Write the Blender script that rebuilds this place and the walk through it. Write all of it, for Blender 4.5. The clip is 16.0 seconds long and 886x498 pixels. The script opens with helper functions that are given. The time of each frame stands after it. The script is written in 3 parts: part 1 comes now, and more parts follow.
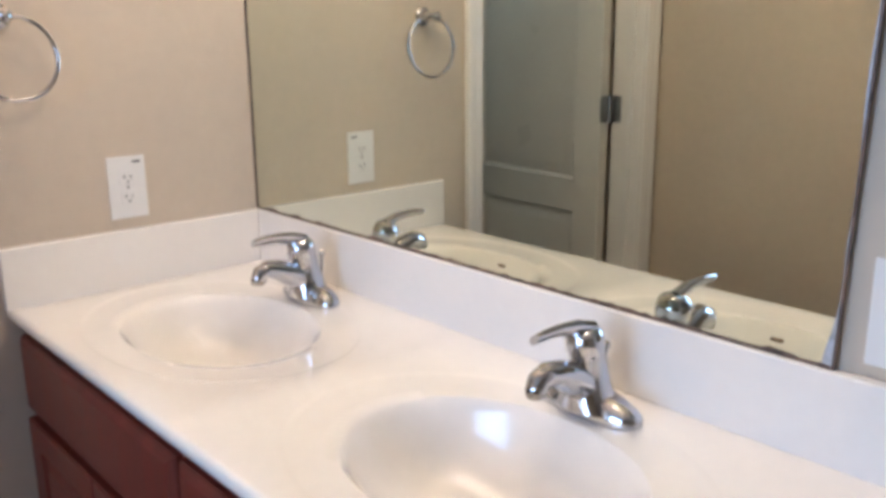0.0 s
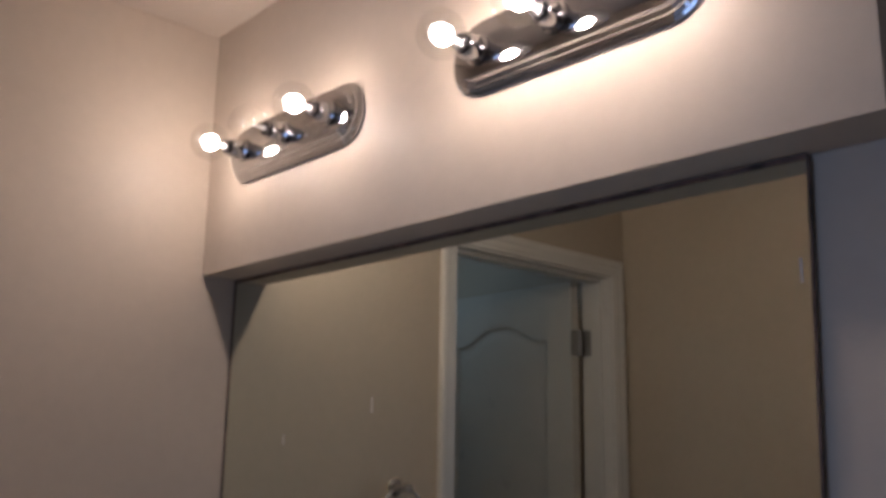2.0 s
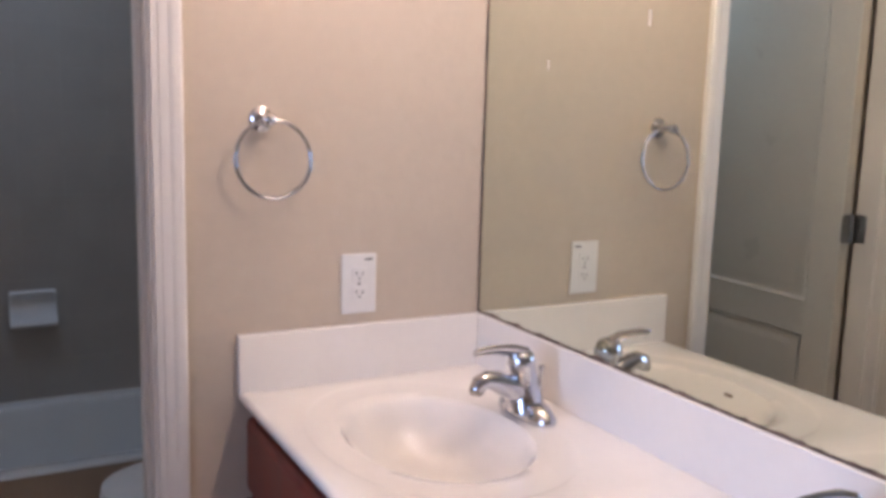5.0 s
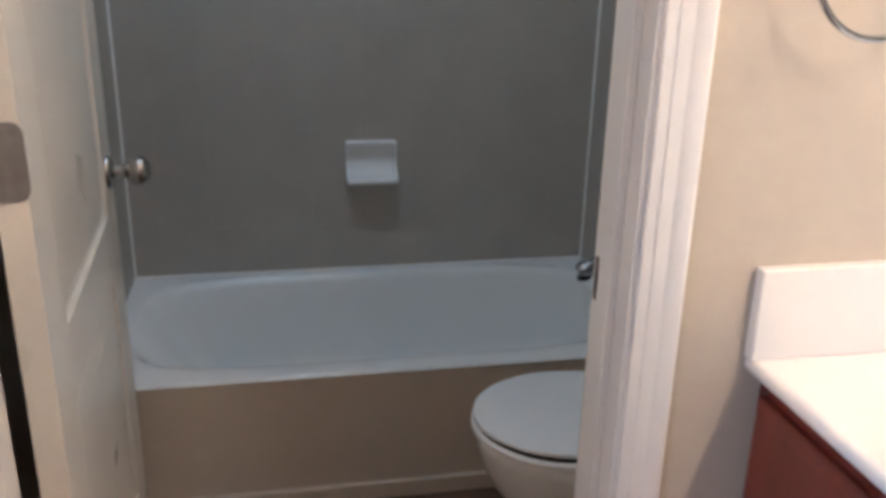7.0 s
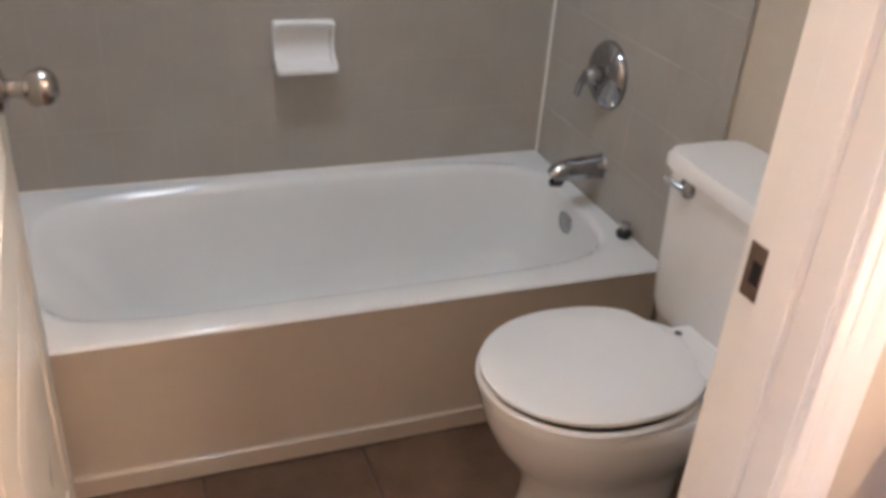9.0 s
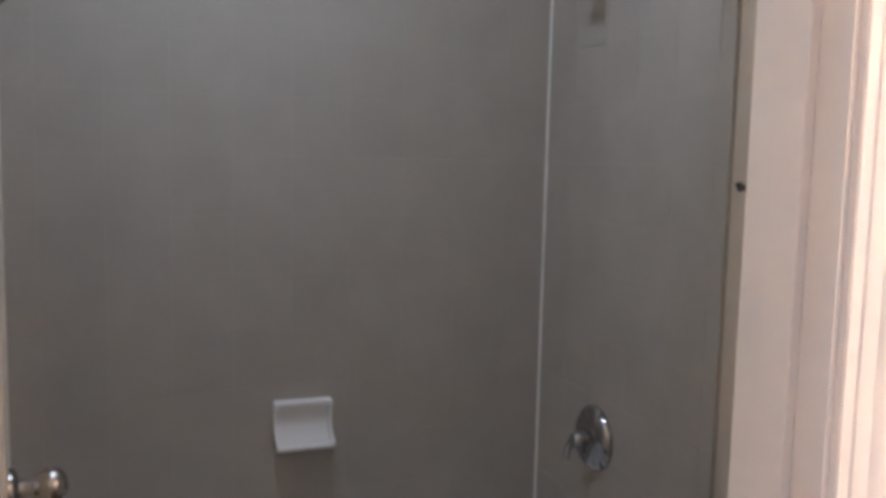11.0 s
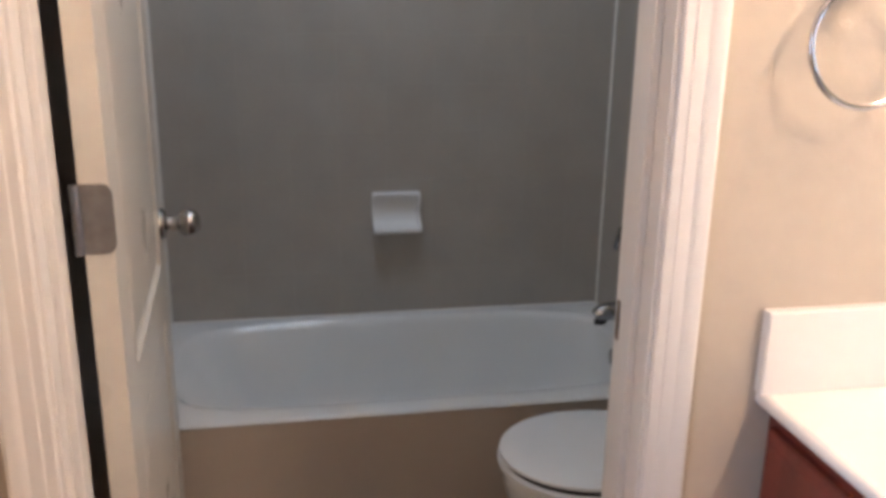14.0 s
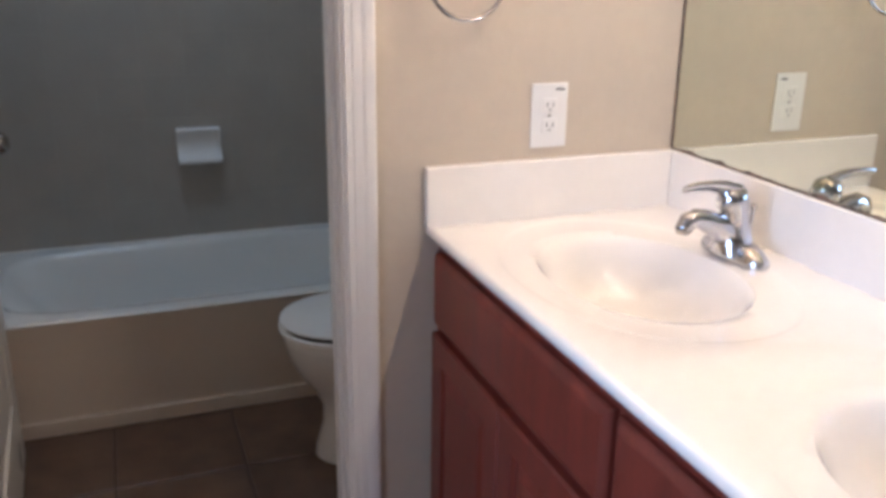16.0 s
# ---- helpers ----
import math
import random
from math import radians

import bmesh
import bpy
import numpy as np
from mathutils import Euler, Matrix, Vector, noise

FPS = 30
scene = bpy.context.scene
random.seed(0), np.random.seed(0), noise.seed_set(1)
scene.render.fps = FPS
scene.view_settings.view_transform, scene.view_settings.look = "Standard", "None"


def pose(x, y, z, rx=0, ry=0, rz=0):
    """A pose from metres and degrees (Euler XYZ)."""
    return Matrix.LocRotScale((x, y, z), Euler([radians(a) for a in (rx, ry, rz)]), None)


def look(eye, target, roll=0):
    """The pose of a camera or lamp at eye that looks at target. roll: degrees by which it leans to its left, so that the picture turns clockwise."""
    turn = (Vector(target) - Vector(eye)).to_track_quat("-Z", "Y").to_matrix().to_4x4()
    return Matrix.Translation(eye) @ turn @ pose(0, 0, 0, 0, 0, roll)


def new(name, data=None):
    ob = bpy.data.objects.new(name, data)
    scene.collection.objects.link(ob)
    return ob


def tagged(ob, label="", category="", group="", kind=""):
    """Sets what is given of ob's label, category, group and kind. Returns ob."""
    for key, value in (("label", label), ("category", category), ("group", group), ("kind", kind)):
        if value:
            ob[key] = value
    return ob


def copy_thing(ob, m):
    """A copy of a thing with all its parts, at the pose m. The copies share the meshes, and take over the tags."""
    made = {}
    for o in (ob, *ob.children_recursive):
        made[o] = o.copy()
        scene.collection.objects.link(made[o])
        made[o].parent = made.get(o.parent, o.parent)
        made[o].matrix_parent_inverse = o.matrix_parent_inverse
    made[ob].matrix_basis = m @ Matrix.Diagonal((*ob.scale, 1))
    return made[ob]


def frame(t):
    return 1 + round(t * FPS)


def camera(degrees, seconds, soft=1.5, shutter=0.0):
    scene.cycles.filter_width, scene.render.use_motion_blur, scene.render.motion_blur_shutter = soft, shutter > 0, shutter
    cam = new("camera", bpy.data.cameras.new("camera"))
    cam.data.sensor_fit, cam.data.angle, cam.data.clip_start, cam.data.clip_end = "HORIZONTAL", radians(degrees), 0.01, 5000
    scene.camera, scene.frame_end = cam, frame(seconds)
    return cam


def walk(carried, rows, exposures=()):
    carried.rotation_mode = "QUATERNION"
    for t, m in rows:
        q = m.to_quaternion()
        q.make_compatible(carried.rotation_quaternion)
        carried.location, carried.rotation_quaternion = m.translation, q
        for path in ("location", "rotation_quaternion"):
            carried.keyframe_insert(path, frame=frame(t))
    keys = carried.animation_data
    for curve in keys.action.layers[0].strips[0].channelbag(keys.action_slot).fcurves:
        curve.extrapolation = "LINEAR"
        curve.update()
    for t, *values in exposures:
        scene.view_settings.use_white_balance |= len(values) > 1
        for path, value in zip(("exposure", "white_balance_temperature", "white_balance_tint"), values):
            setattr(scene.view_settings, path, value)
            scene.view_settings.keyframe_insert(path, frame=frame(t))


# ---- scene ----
cam = camera(53.8, 16.0, soft=4.0)
PATH = [
    (0, (-0.984, -1.726, 1.333), (0.302, -0.277, 0.839), -0.5),
    (0.5, (-0.992, -1.732, 1.355), (0.344, -0.268, 1.085), -0.3),
    (1, (-1.003, -1.753, 1.423), (0.344, -0.275, 1.473), 0.6),
    (1.5, (-1.016, -1.774, 1.462), (0.327, -0.314, 1.718), 0.8),
    (2, (-1.014, -1.774, 1.491), (0.32, -0.343, 1.908), 1.0),
    (2.5, (-1.009, -1.774, 1.496), (0.323, -0.357, 1.962), 0.7),
    (3, (-1.001, -1.761, 1.481), (0.335, -0.318, 1.842), 0.3),
    (3.5, (-0.992, -1.753, 1.464), (0.345, -0.277, 1.644), 0.3),
    (4, (-0.982, -1.733, 1.404), (0.321, -0.217, 1.345), 0.5),
    (4.5, (-0.989, -1.712, 1.393), (0.159, -0.09, 1.167), 1.5),
    (5, (-1.003, -1.656, 1.379), (-0.061, 0.081, 1.072), 1.6),
    (5.2, (-1.011, -1.609, 1.377), (-0.141, 0.161, 1.045), 1.9),
    (7.3, (-1.152, -0.763, 1.299), (-0.79, 1.06, 0.561), 1.4),
    (7.5, (-1.171, -0.686, 1.306), (-0.763, 1.111, 0.528), 0.9),
    (8, (-1.226, -0.501, 1.303), (-0.602, 1.2, 0.456), 1.6),
    (8.5, (-1.261, -0.462, 1.292), (-0.569, 1.153, 0.336), 4.0),
    (9, (-1.273, -0.469, 1.297), (-0.614, 1.15, 0.327), 4.4),
    (9.5, (-1.268, -0.488, 1.341), (-0.586, 1.24, 0.599), 3.2),
    (10, (-1.26, -0.502, 1.377), (-0.558, 1.292, 0.84), 2.0),
    (10.2, (-1.277, -0.509, 1.376), (-0.562, 1.299, 0.906), 2.2),
    (12.3, (-1.255, -0.612, 1.355), (-0.619, 1.285, 1.364), 1.3),
    (12.5, (-1.226, -0.615, 1.38), (-0.633, 1.292, 1.271), 1.6),
    (13, (-1.169, -0.719, 1.403), (-0.724, 1.199, 1.05), 2.4),
    (13.5, (-1.158, -0.828, 1.368), (-0.788, 1.077, 0.884), 2.1),
    (14, (-1.184, -0.989, 1.341), (-0.824, 0.893, 0.766), 0.9),
    (14.5, (-1.187, -1.164, 1.342), (-0.796, 0.682, 0.68), 0.3),
    (15, (-1.152, -1.287, 1.328), (-0.689, 0.547, 0.676), 0.7),
    (15.5, (-1.112, -1.451, 1.32), (-0.571, 0.365, 0.681), 1.1),
    (16, (-1.096, -1.527, 1.319), (-0.428, 0.247, 0.681), 0.7),
]
EXPO = [(0.0, 2.4, 6050, 12), (0.6, 2.3, 6080, 14), (1.5, 0.85, 5900, 21), (2.5, 0.0, 5700, 21), (3.2, 0.1, 5500, 21), (3.5, 0.4, 5400, 21), (4.0, 1.6, 5350, 22), (4.5, 2.2, 5700, 23), (5.2, 2.3, 6000, 25), (7.3, 3.2, 6150, 15), (8.0, 3.35, 6350, 17), (8.5, 3.9, 7100, 24), (9.0, 4.1, 7300, 24), (9.5, 4.05, 7300, 26), (10.2, 3.6, 6900, 22), (12.3, 3.05, 6650, 25), (13.5, 3.35, 6900, 24), (14.5, 3.0, 6400, 18), (16.0, 2.75, 6030, 16)]
walk(cam, [(t, look(eye, target, roll)) for t, eye, target, roll in PATH], EXPO)

# ---- world and lights ----
world = bpy.data.worlds.new("sky")
scene.world = world
world.use_nodes = True
wn = world.node_tree.nodes
sky = wn.new("ShaderNodeTexSky")
sky.sky_type, sky.sun_disc = "NISHITA", False
sky.sun_elevation, sky.sun_rotation = radians(40), radians(200)
world.node_tree.links.new(sky.outputs[0], wn["Background"].inputs[0])
wn["Background"].inputs[1].default_value = 0.05

BULB_POWER = 152.0
TUB_LIGHT = 5.5
WINDOW_LIGHT = 6.5
BACK, BED_L = -4.6, -2.7   # bedroom walls behind and beside the camera


def area(name, m, sx, sy, watts, color):
    data = bpy.data.lights.new(name, "AREA")
    data.shape, data.size, data.size_y, data.energy, data.color = "RECTANGLE", sx, sy, watts, color
    ob = new(name, data)
    ob.matrix_world = m
    return ob


# sky light entering by the bedroom window opposite the vanity
area("window_daylight", look((BED_L + 0.03, -1.4, 1.4), (0.0, -1.2, 1.2)), 1.1, 1.15, WINDOW_LIGHT, (0.46, 0.66, 1.0))

# ---- materials ----


def material(name, color, rough=0.5, metal=0.0, scale=6.0, vary=0.06, bump=0.0, bump_scale=60.0, coat=0.0, rand=0.0, fine=0.0, stretch=None):
    m = bpy.data.materials.new(name)
    m.use_nodes = True
    n, l = m.node_tree.nodes, m.node_tree.links
    b = n["Principled BSDF"]
    b.inputs["Roughness"].default_value = rough
    b.inputs["Metallic"].default_value = metal
    b.inputs["Coat Weight"].default_value = coat
    b.inputs["Coat Roughness"].default_value = 0.025
    geo = n.new("ShaderNodeNewGeometry")
    vec = geo.outputs["Position"]
    if stretch:
        mp = n.new("ShaderNodeMapping")
        mp.inputs["Scale"].default_value = stretch
        l.new(vec, mp.inputs["Vector"])
        vec = mp.outputs[0]
    no = n.new("ShaderNodeTexNoise")
    no.inputs["Scale"].default_value, no.inputs["Detail"].default_value = scale, 6
    l.new(vec, no.inputs["Vector"])
    mix = n.new("ShaderNodeMix")
    mix.data_type = "RGBA"
    mix.inputs["A"].default_value = (*[c * (1 - vary) for c in color], 1)
    mix.inputs["B"].default_value = (*[min(1, c * (1 + vary)) for c in color], 1)
    ramp = n.new("ShaderNodeMapRange")
    ramp.inputs[1].default_value, ramp.inputs[2].default_value = 0.3, 0.7
    l.new(no.outputs["Fac"], ramp.inputs[0])
    l.new(ramp.outputs[0], mix.inputs["Factor"])
    out = mix.outputs["Result"]
    if fine:
        n2 = n.new("ShaderNodeTexNoise")
        n2.inputs["Scale"].default_value, n2.inputs["Detail"].default_value = scale * 14, 4
        l.new(vec, n2.inputs["Vector"])
        mul = n.new("ShaderNodeMapRange")
        mul.inputs[1].default_value, mul.inputs[2].default_value = 0.3, 0.7
        mul.inputs[3].default_value, mul.inputs[4].default_value = 1 - fine, 1 + fine
        l.new(n2.outputs["Fac"], mul.inputs[0])
        hs = n.new("ShaderNodeHueSaturation")
        l.new(mul.outputs[0], hs.inputs["Value"])
        l.new(out, hs.inputs["Color"])
        out = hs.outputs[0]
    if rand:
        oi = n.new("ShaderNodeObjectInfo")
        mr = n.new("ShaderNodeMapRange")
        mr.inputs[3].default_value, mr.inputs[4].default_value = 1 - rand, 1 + rand
        l.new(oi.outputs["Random"], mr.inputs[0])
        hv = n.new("ShaderNodeHueSaturation")
        l.new(mr.outputs[0], hv.inputs["Value"])
        l.new(out, hv.inputs["Color"])
        out = hv.outputs[0]
    l.new(out, b.inputs["Base Color"])
    if bump:
        nb = n.new("ShaderNodeTexNoise")
        nb.inputs["Scale"].default_value, nb.inputs["Detail"].default_value = bump_scale, 3
        l.new(geo.outputs["Position"], nb.inputs["Vector"])
        bn = n.new("ShaderNodeBump")
        bn.inputs["Strength"].default_value, bn.inputs["Distance"].default_value = bump, 0.003
        l.new(nb.outputs["Fac"], bn.inputs["Height"])
        l.new(bn.outputs[0], b.inputs["Normal"])
        rr = n.new("ShaderNodeMapRange")
        rr.inputs[3].default_value, rr.inputs[4].default_value = max(0.02, rough - 0.08), min(1, rough + 0.08)
        l.new(no.outputs["Fac"], rr.inputs[0])
        l.new(rr.outputs[0], b.inputs["Roughness"])
    return m


def emitter(name, color, strength):
    m = bpy.data.materials.new(name)
    m.use_nodes = True
    b = m.node_tree.nodes["Principled BSDF"]
    b.inputs["Base Color"].default_value = (0.8, 0.8, 0.8, 1)
    b.inputs["Emission Color"].default_value = (*color, 1)
    b.inputs["Emission Strength"].default_value = strength
    return m


def glass(name, color):
    m = bpy.data.materials.new(name)
    m.use_nodes = True
    b = m.node_tree.nodes["Principled BSDF"]
    b.inputs["Base Color"].default_value = (*color, 1)
    b.inputs["Transmission Weight"].default_value = 1
    b.inputs["Roughness"].default_value = 0.02
    b.inputs["IOR"].default_value = 1.2
    return m


def thin_glass(name, color):
    """A thin clear shell: light goes straight through, with a faint gloss."""
    m = bpy.data.materials.new(name)
    m.use_nodes = True
    n, l = m.node_tree.nodes, m.node_tree.links
    n.remove(n["Principled BSDF"])
    clear, gloss, mix = n.new("ShaderNodeBsdfTransparent"), n.new("ShaderNodeBsdfGlossy"), n.new("ShaderNodeMixShader")
    clear.inputs["Color"].default_value = (*color, 1)
    gloss.inputs["Roughness"].default_value = 0.03
    mix.inputs[0].default_value = 0.11
    l.new(clear.outputs[0], mix.inputs[1])
    l.new(gloss.outputs[0], mix.inputs[2])
    l.new(mix.outputs[0], n["Material Output"].inputs["Surface"])
    return m


PAINT = material("beige_wall_paint", (0.58, 0.495, 0.395), 0.55, scale=2.5, vary=0.03, bump=0.22, bump_scale=60, fine=0.02)
CEIL = material("ceiling_paint", (0.58, 0.50, 0.41), 0.8, scale=3, vary=0.03, bump=0.5, bump_scale=55)
TRIM = material("white_trim_paint", (0.83, 0.80, 0.76), 0.3, scale=4, vary=0.02)
DOORP = material("white_door_paint", (0.69, 0.65, 0.575), 0.3, scale=5, vary=0.03, bump=0.12, bump_scale=120, fine=0.015)
MARBLE = material("cultured_marble", (0.86, 0.82, 0.77), 0.2, scale=4, vary=0.025, coat=0.9, fine=0.01)
CHROME = material("polished_chrome", (0.57, 0.575, 0.60), 0.07, 1.0, scale=30, vary=0.03)
DARKCH = material("tarnished_dark_chrome", (0.20, 0.20, 0.21), 0.2, 1.0, scale=50, vary=0.2)
NICKEL = material("satin_nickel", (0.40, 0.375, 0.35), 0.22, 1.0, scale=40, vary=0.06)
STEEL = material("dull_hinge_steel", (0.36, 0.35, 0.34), 0.42, 1.0, scale=60, vary=0.12, bump=0.1, bump_scale=300)
SPOTTED = material("water_spotted_chrome", (0.38, 0.38, 0.395), 0.11, 1.0, scale=60, vary=0.2, bump=0.08, bump_scale=250)
BROWNED = material("tarnished_brown_steel", (0.25, 0.175, 0.135), 0.45, 1.0, scale=45, vary=0.3, bump=0.15, bump_scale=250)
DARK = material("dark_gap", (0.02, 0.014, 0.012), 0.7, scale=20, vary=0.1)
EDGE = material("corroded_edge_and_shade", (0.11, 0.07, 0.055), 0.5, scale=45, vary=0.75, bump=0.3, bump_scale=150)
WOOD = material("cherry_cabinet", (0.170, 0.031, 0.019), 0.38, scale=9, vary=0.22, bump=0.05, bump_scale=90, coat=0.08, fine=0.12, stretch=(3, 3, 0.5))
TILE = material("taupe_wall_tile", (0.42, 0.382, 0.335), 0.26, scale=7, vary=0.04, rand=0.012, fine=0.015)
GROUT = material("taupe_grout", (0.435, 0.397, 0.35), 0.7, scale=30, vary=0.08, bump=0.2, bump_scale=200)
CAULK = material("white_caulk", (0.78, 0.76, 0.72), 0.45, scale=20, vary=0.05, bump=0.2, bump_scale=80)
ENAMEL = material("white_bath_enamel", (0.80, 0.80, 0.78), 0.1, scale=3, vary=0.015, coat=0.4)
ALMOND = material("almond_apron_enamel", (0.62, 0.535, 0.445), 0.2, scale=3, vary=0.03, coat=0.2, fine=0.01)
CHINA = material("white_vitreous_china", (0.82, 0.81, 0.79), 0.08, scale=3, vary=0.012, coat=0.4)
PLASTIC = material("white_plastic", (0.80, 0.79, 0.77), 0.3, scale=10, vary=0.01)
FLOORT = material("brown_floor_tile", (0.130, 0.073, 0.046), 0.38, scale=9, vary=0.3, bump=0.15, bump_scale=30, rand=0.12, fine=0.1)
FGROUT = material("dark_floor_grout", (0.075, 0.055, 0.042), 0.85, scale=30, vary=0.2, bump=0.3, bump_scale=200)
CARPET = material("beige_carpet", (0.38, 0.31, 0.23), 0.95, scale=30, vary=0.1, bump=0.6, bump_scale=300)
RUBBER = material("black_rubber", (0.025, 0.024, 0.024), 0.5, scale=30, vary=0.2)
MIRROR = material("silvered_mirror", (0.74, 0.775, 0.685), 0.0, 1.0, scale=3, vary=0.01)
LIT = emitter("lit_bulb_glass", (1.0, 0.82, 0.645), BULB_POWER)
CLEAR = thin_glass("clear_bulb_glass", (0.97, 0.97, 0.96))
COOL = emitter("lit_ceiling_diffuser", (0.59, 0.80, 1.0), TUB_LIGHT)
PANE = glass("window_glass", (0.98, 1, 1))
WORN = material("worn_silvering", (0.42, 0.46, 0.52), 0.35, 0.3, scale=60, vary=0.3, fine=0.1)
INK = material("dark_print", (0.04, 0.04, 0.045), 0.5, scale=20, vary=0.05)

# ---- builders ----
ORIGIN = {}


def thing(name, label, category, at=(0, 0, 0), group="", kind=""):
    ob = new(name)
    ob.location = at
    ob.empty_display_size = 0.05
    ORIGIN[ob] = Vector(at)
    return tagged(ob, label, category, group, kind)


def mesh_of(name, bm, mat, smooth=None, off=None):
    bmesh.ops.recalc_face_normals(bm, faces=bm.faces)
    if off is not None:
        bmesh.ops.translate(bm, verts=bm.verts, vec=-off)
    me = bpy.data.meshes.new(name)
    bm.to_mesh(me)
    bm.free()
    me.materials.append(mat)
    if smooth is not None:
        for p in me.polygons:
            p.use_smooth = True
        me.set_sharp_from_angle(angle=radians(smooth))
    return me


def part(name, bm, mat, parent, label="", smooth=None):
    """One mesh under a thing or a part; bm is in world places."""
    off = ORIGIN[parent]
    ob = new(name, mesh_of(name, bm, mat, smooth, off))
    ob.parent = parent
    ORIGIN[ob] = off
    return tagged(ob, label)


def solid(name, bm, mat, label="", category="", kind="structure", smooth=None):
    """A single top-level mesh in world places."""
    ob = new(name, mesh_of(name, bm, mat, smooth))
    ORIGIN[ob] = Vector((0, 0, 0))
    return tagged(ob, label, category, "", kind)


def box(x0, x1, y0, y1, z0, z1, bevel=0.0, bm=None, seg=2):
    own = bmesh.new()
    bmesh.ops.create_cube(own, size=1)
    for v in own.verts:
        v.co = Vector(((x0 + x1) / 2 + v.co.x * (x1 - x0), (y0 + y1) / 2 + v.co.y * (y1 - y0), (z0 + z1) / 2 + v.co.z * (z1 - z0)))
    if bevel:
        bmesh.ops.bevel(own, geom=own.edges[:], offset=bevel, segments=seg, affect="EDGES", profile=0.5)
    return join(bm, own)


def join(bm, own):
    if bm is None:
        return own
    me = bpy.data.meshes.new("tmp")
    own.to_mesh(me)
    own.free()
    bm.from_mesh(me)
    bpy.data.meshes.remove(me)
    return bm


def loft(rings, cap0=True, cap1=True, bm=None, closed=True):
    own = bmesh.new()
    rows = [[own.verts.new(p) for p in r] for r in rings]
    n = len(rows[0])
    for a, b in zip(rows, rows[1:]):
        for i in range(n if closed else n - 1):
            j = (i + 1) % n
            own.faces.new((a[i], a[j], b[j], b[i]))
    if cap0:
        own.faces.new(rows[0][::-1])
    if cap1:
        own.faces.new(rows[-1])
    return join(bm, own)


def lathe(profile, at, axis, n=24, bm=None):
    """profile: (radius, height along axis) pairs."""
    ax = Vector(axis).normalized()
    u = ax.orthogonal().normalized()
    w = ax.cross(u)
    rings = [[Vector(at) + ax * h + (u * math.cos(2 * math.pi * i / n) + w * math.sin(2 * math.pi * i / n)) * max(r, 1e-4) for i in range(n)] for r, h in profile]
    return loft(rings, True, True, bm)


def tube(points, radii, n=14, bm=None, closed=False, flat=(1, 1)):
    pts = [Vector(p) for p in points]
    if not isinstance(radii, (list, tuple)):
        radii = [radii] * len(pts)
    rings, up = [], None
    for i, p in enumerate(pts):
        a, b = (pts[i - 1], pts[(i + 1) % len(pts)]) if closed else (pts[max(i - 1, 0)], pts[min(i + 1, len(pts) - 1)])
        d = (b - a).normalized()
        u = d.orthogonal().normalized() if up is None else (up - d * up.dot(d)).normalized()
        up = u
        w = d.cross(u)
        rings.append([p + (u * math.cos(2 * math.pi * k / n) * flat[0] + w * math.sin(2 * math.pi * k / n) * flat[1]) * radii[i] for k in range(n)])
    if closed:
        rings.append(rings[0])
        bm = loft(rings, False, False, bm)
        bmesh.ops.remove_doubles(bm, verts=bm.verts, dist=1e-6)
        return bm
    return loft(rings, True, True, bm)


def oval(cx, cy, z, a, b, n=48, p=2.0):
    """A superellipse in the plane z."""
    out = []
    for i in range(n):
        t = 2 * math.pi * i / n
        c, s = math.cos(t), math.sin(t)
        out.append(Vector((cx + a * math.copysign(abs(c) ** (2 / p), c), cy + b * math.copysign(abs(s) ** (2 / p), s), z)))
    return out


def rect_ring(x0, x1, y0, y1, z, cx, cy, n=48):
    """Points on a rectangle, by the angle seen from (cx, cy), with the corners hit."""
    out = []
    for i in range(n):
        t = 2 * math.pi * i / n
        c, s = math.cos(t), math.sin(t)
        k = min(((x1 - cx) / c if c > 0 else (x0 - cx) / c) if abs(c) > 1e-9 else 1e9, ((y1 - cy) / s if s > 0 else (y0 - cy) / s) if abs(s) > 1e-9 else 1e9)
        out.append(Vector((cx + c * k, cy + s * k, z)))
    for q in ((x0, y0), (x1, y0), (x0, y1), (x1, y1)):
        best = min(out, key=lambda p: (p.x - q[0]) ** 2 + (p.y - q[1]) ** 2)
        best.x, best.y = q
    return out


# ---- setting ----
H = 2.405           # ceiling
LEFT = -1.535        # left wall of the vanity passage
OPEN_L, OPEN_R, OPEN_H = -1.450, -0.72, 2.028   # doorway between the jambs
WALL_T = 0.115
TUB_L, TUB_R, TUB_B, TUB_F, RIM = -1.527, -0.169, 1.593, 0.926, 0.348

bm = box(-1.65, OPEN_L - 0.02, 0, WALL_T, 0, H)
box(OPEN_R + 0.02, 0.0, 0, WALL_T, 0, H, bm=bm)
box(OPEN_L - 0.02, OPEN_R + 0.02, 0, WALL_T, OPEN_H + 0.02, H, bm=bm)
solid("wall_side", bm, PAINT, "beige painted wall with the doorway to the tub room", "wall")
solid("wall_mirror", box(0.0, 0.12, BACK, WALL_T, 0, H), PAINT, "beige painted wall behind the vanity mirror", "wall")
solid("wall_left", box(LEFT - 0.12, LEFT, -0.72, 0, 0, H), PAINT, "beige painted passage wall", "wall")
solid("wall_bedroom_front", box(BED_L, LEFT - 0.12, -0.72, -0.60, 0, H), PAINT, "beige painted bedroom wall", "wall")
bm = box(BED_L - 0.12, BED_L, BACK, -2.0, 0, H)
box(BED_L - 0.12, BED_L, -0.8, -0.60, 0, H, bm=bm)
box(BED_L - 0.12, BED_L, -2.0, -0.8, 0, 0.8, bm=bm)
box(BED_L - 0.12, BED_L, -2.0, -0.8, 2.0, H, bm=bm)
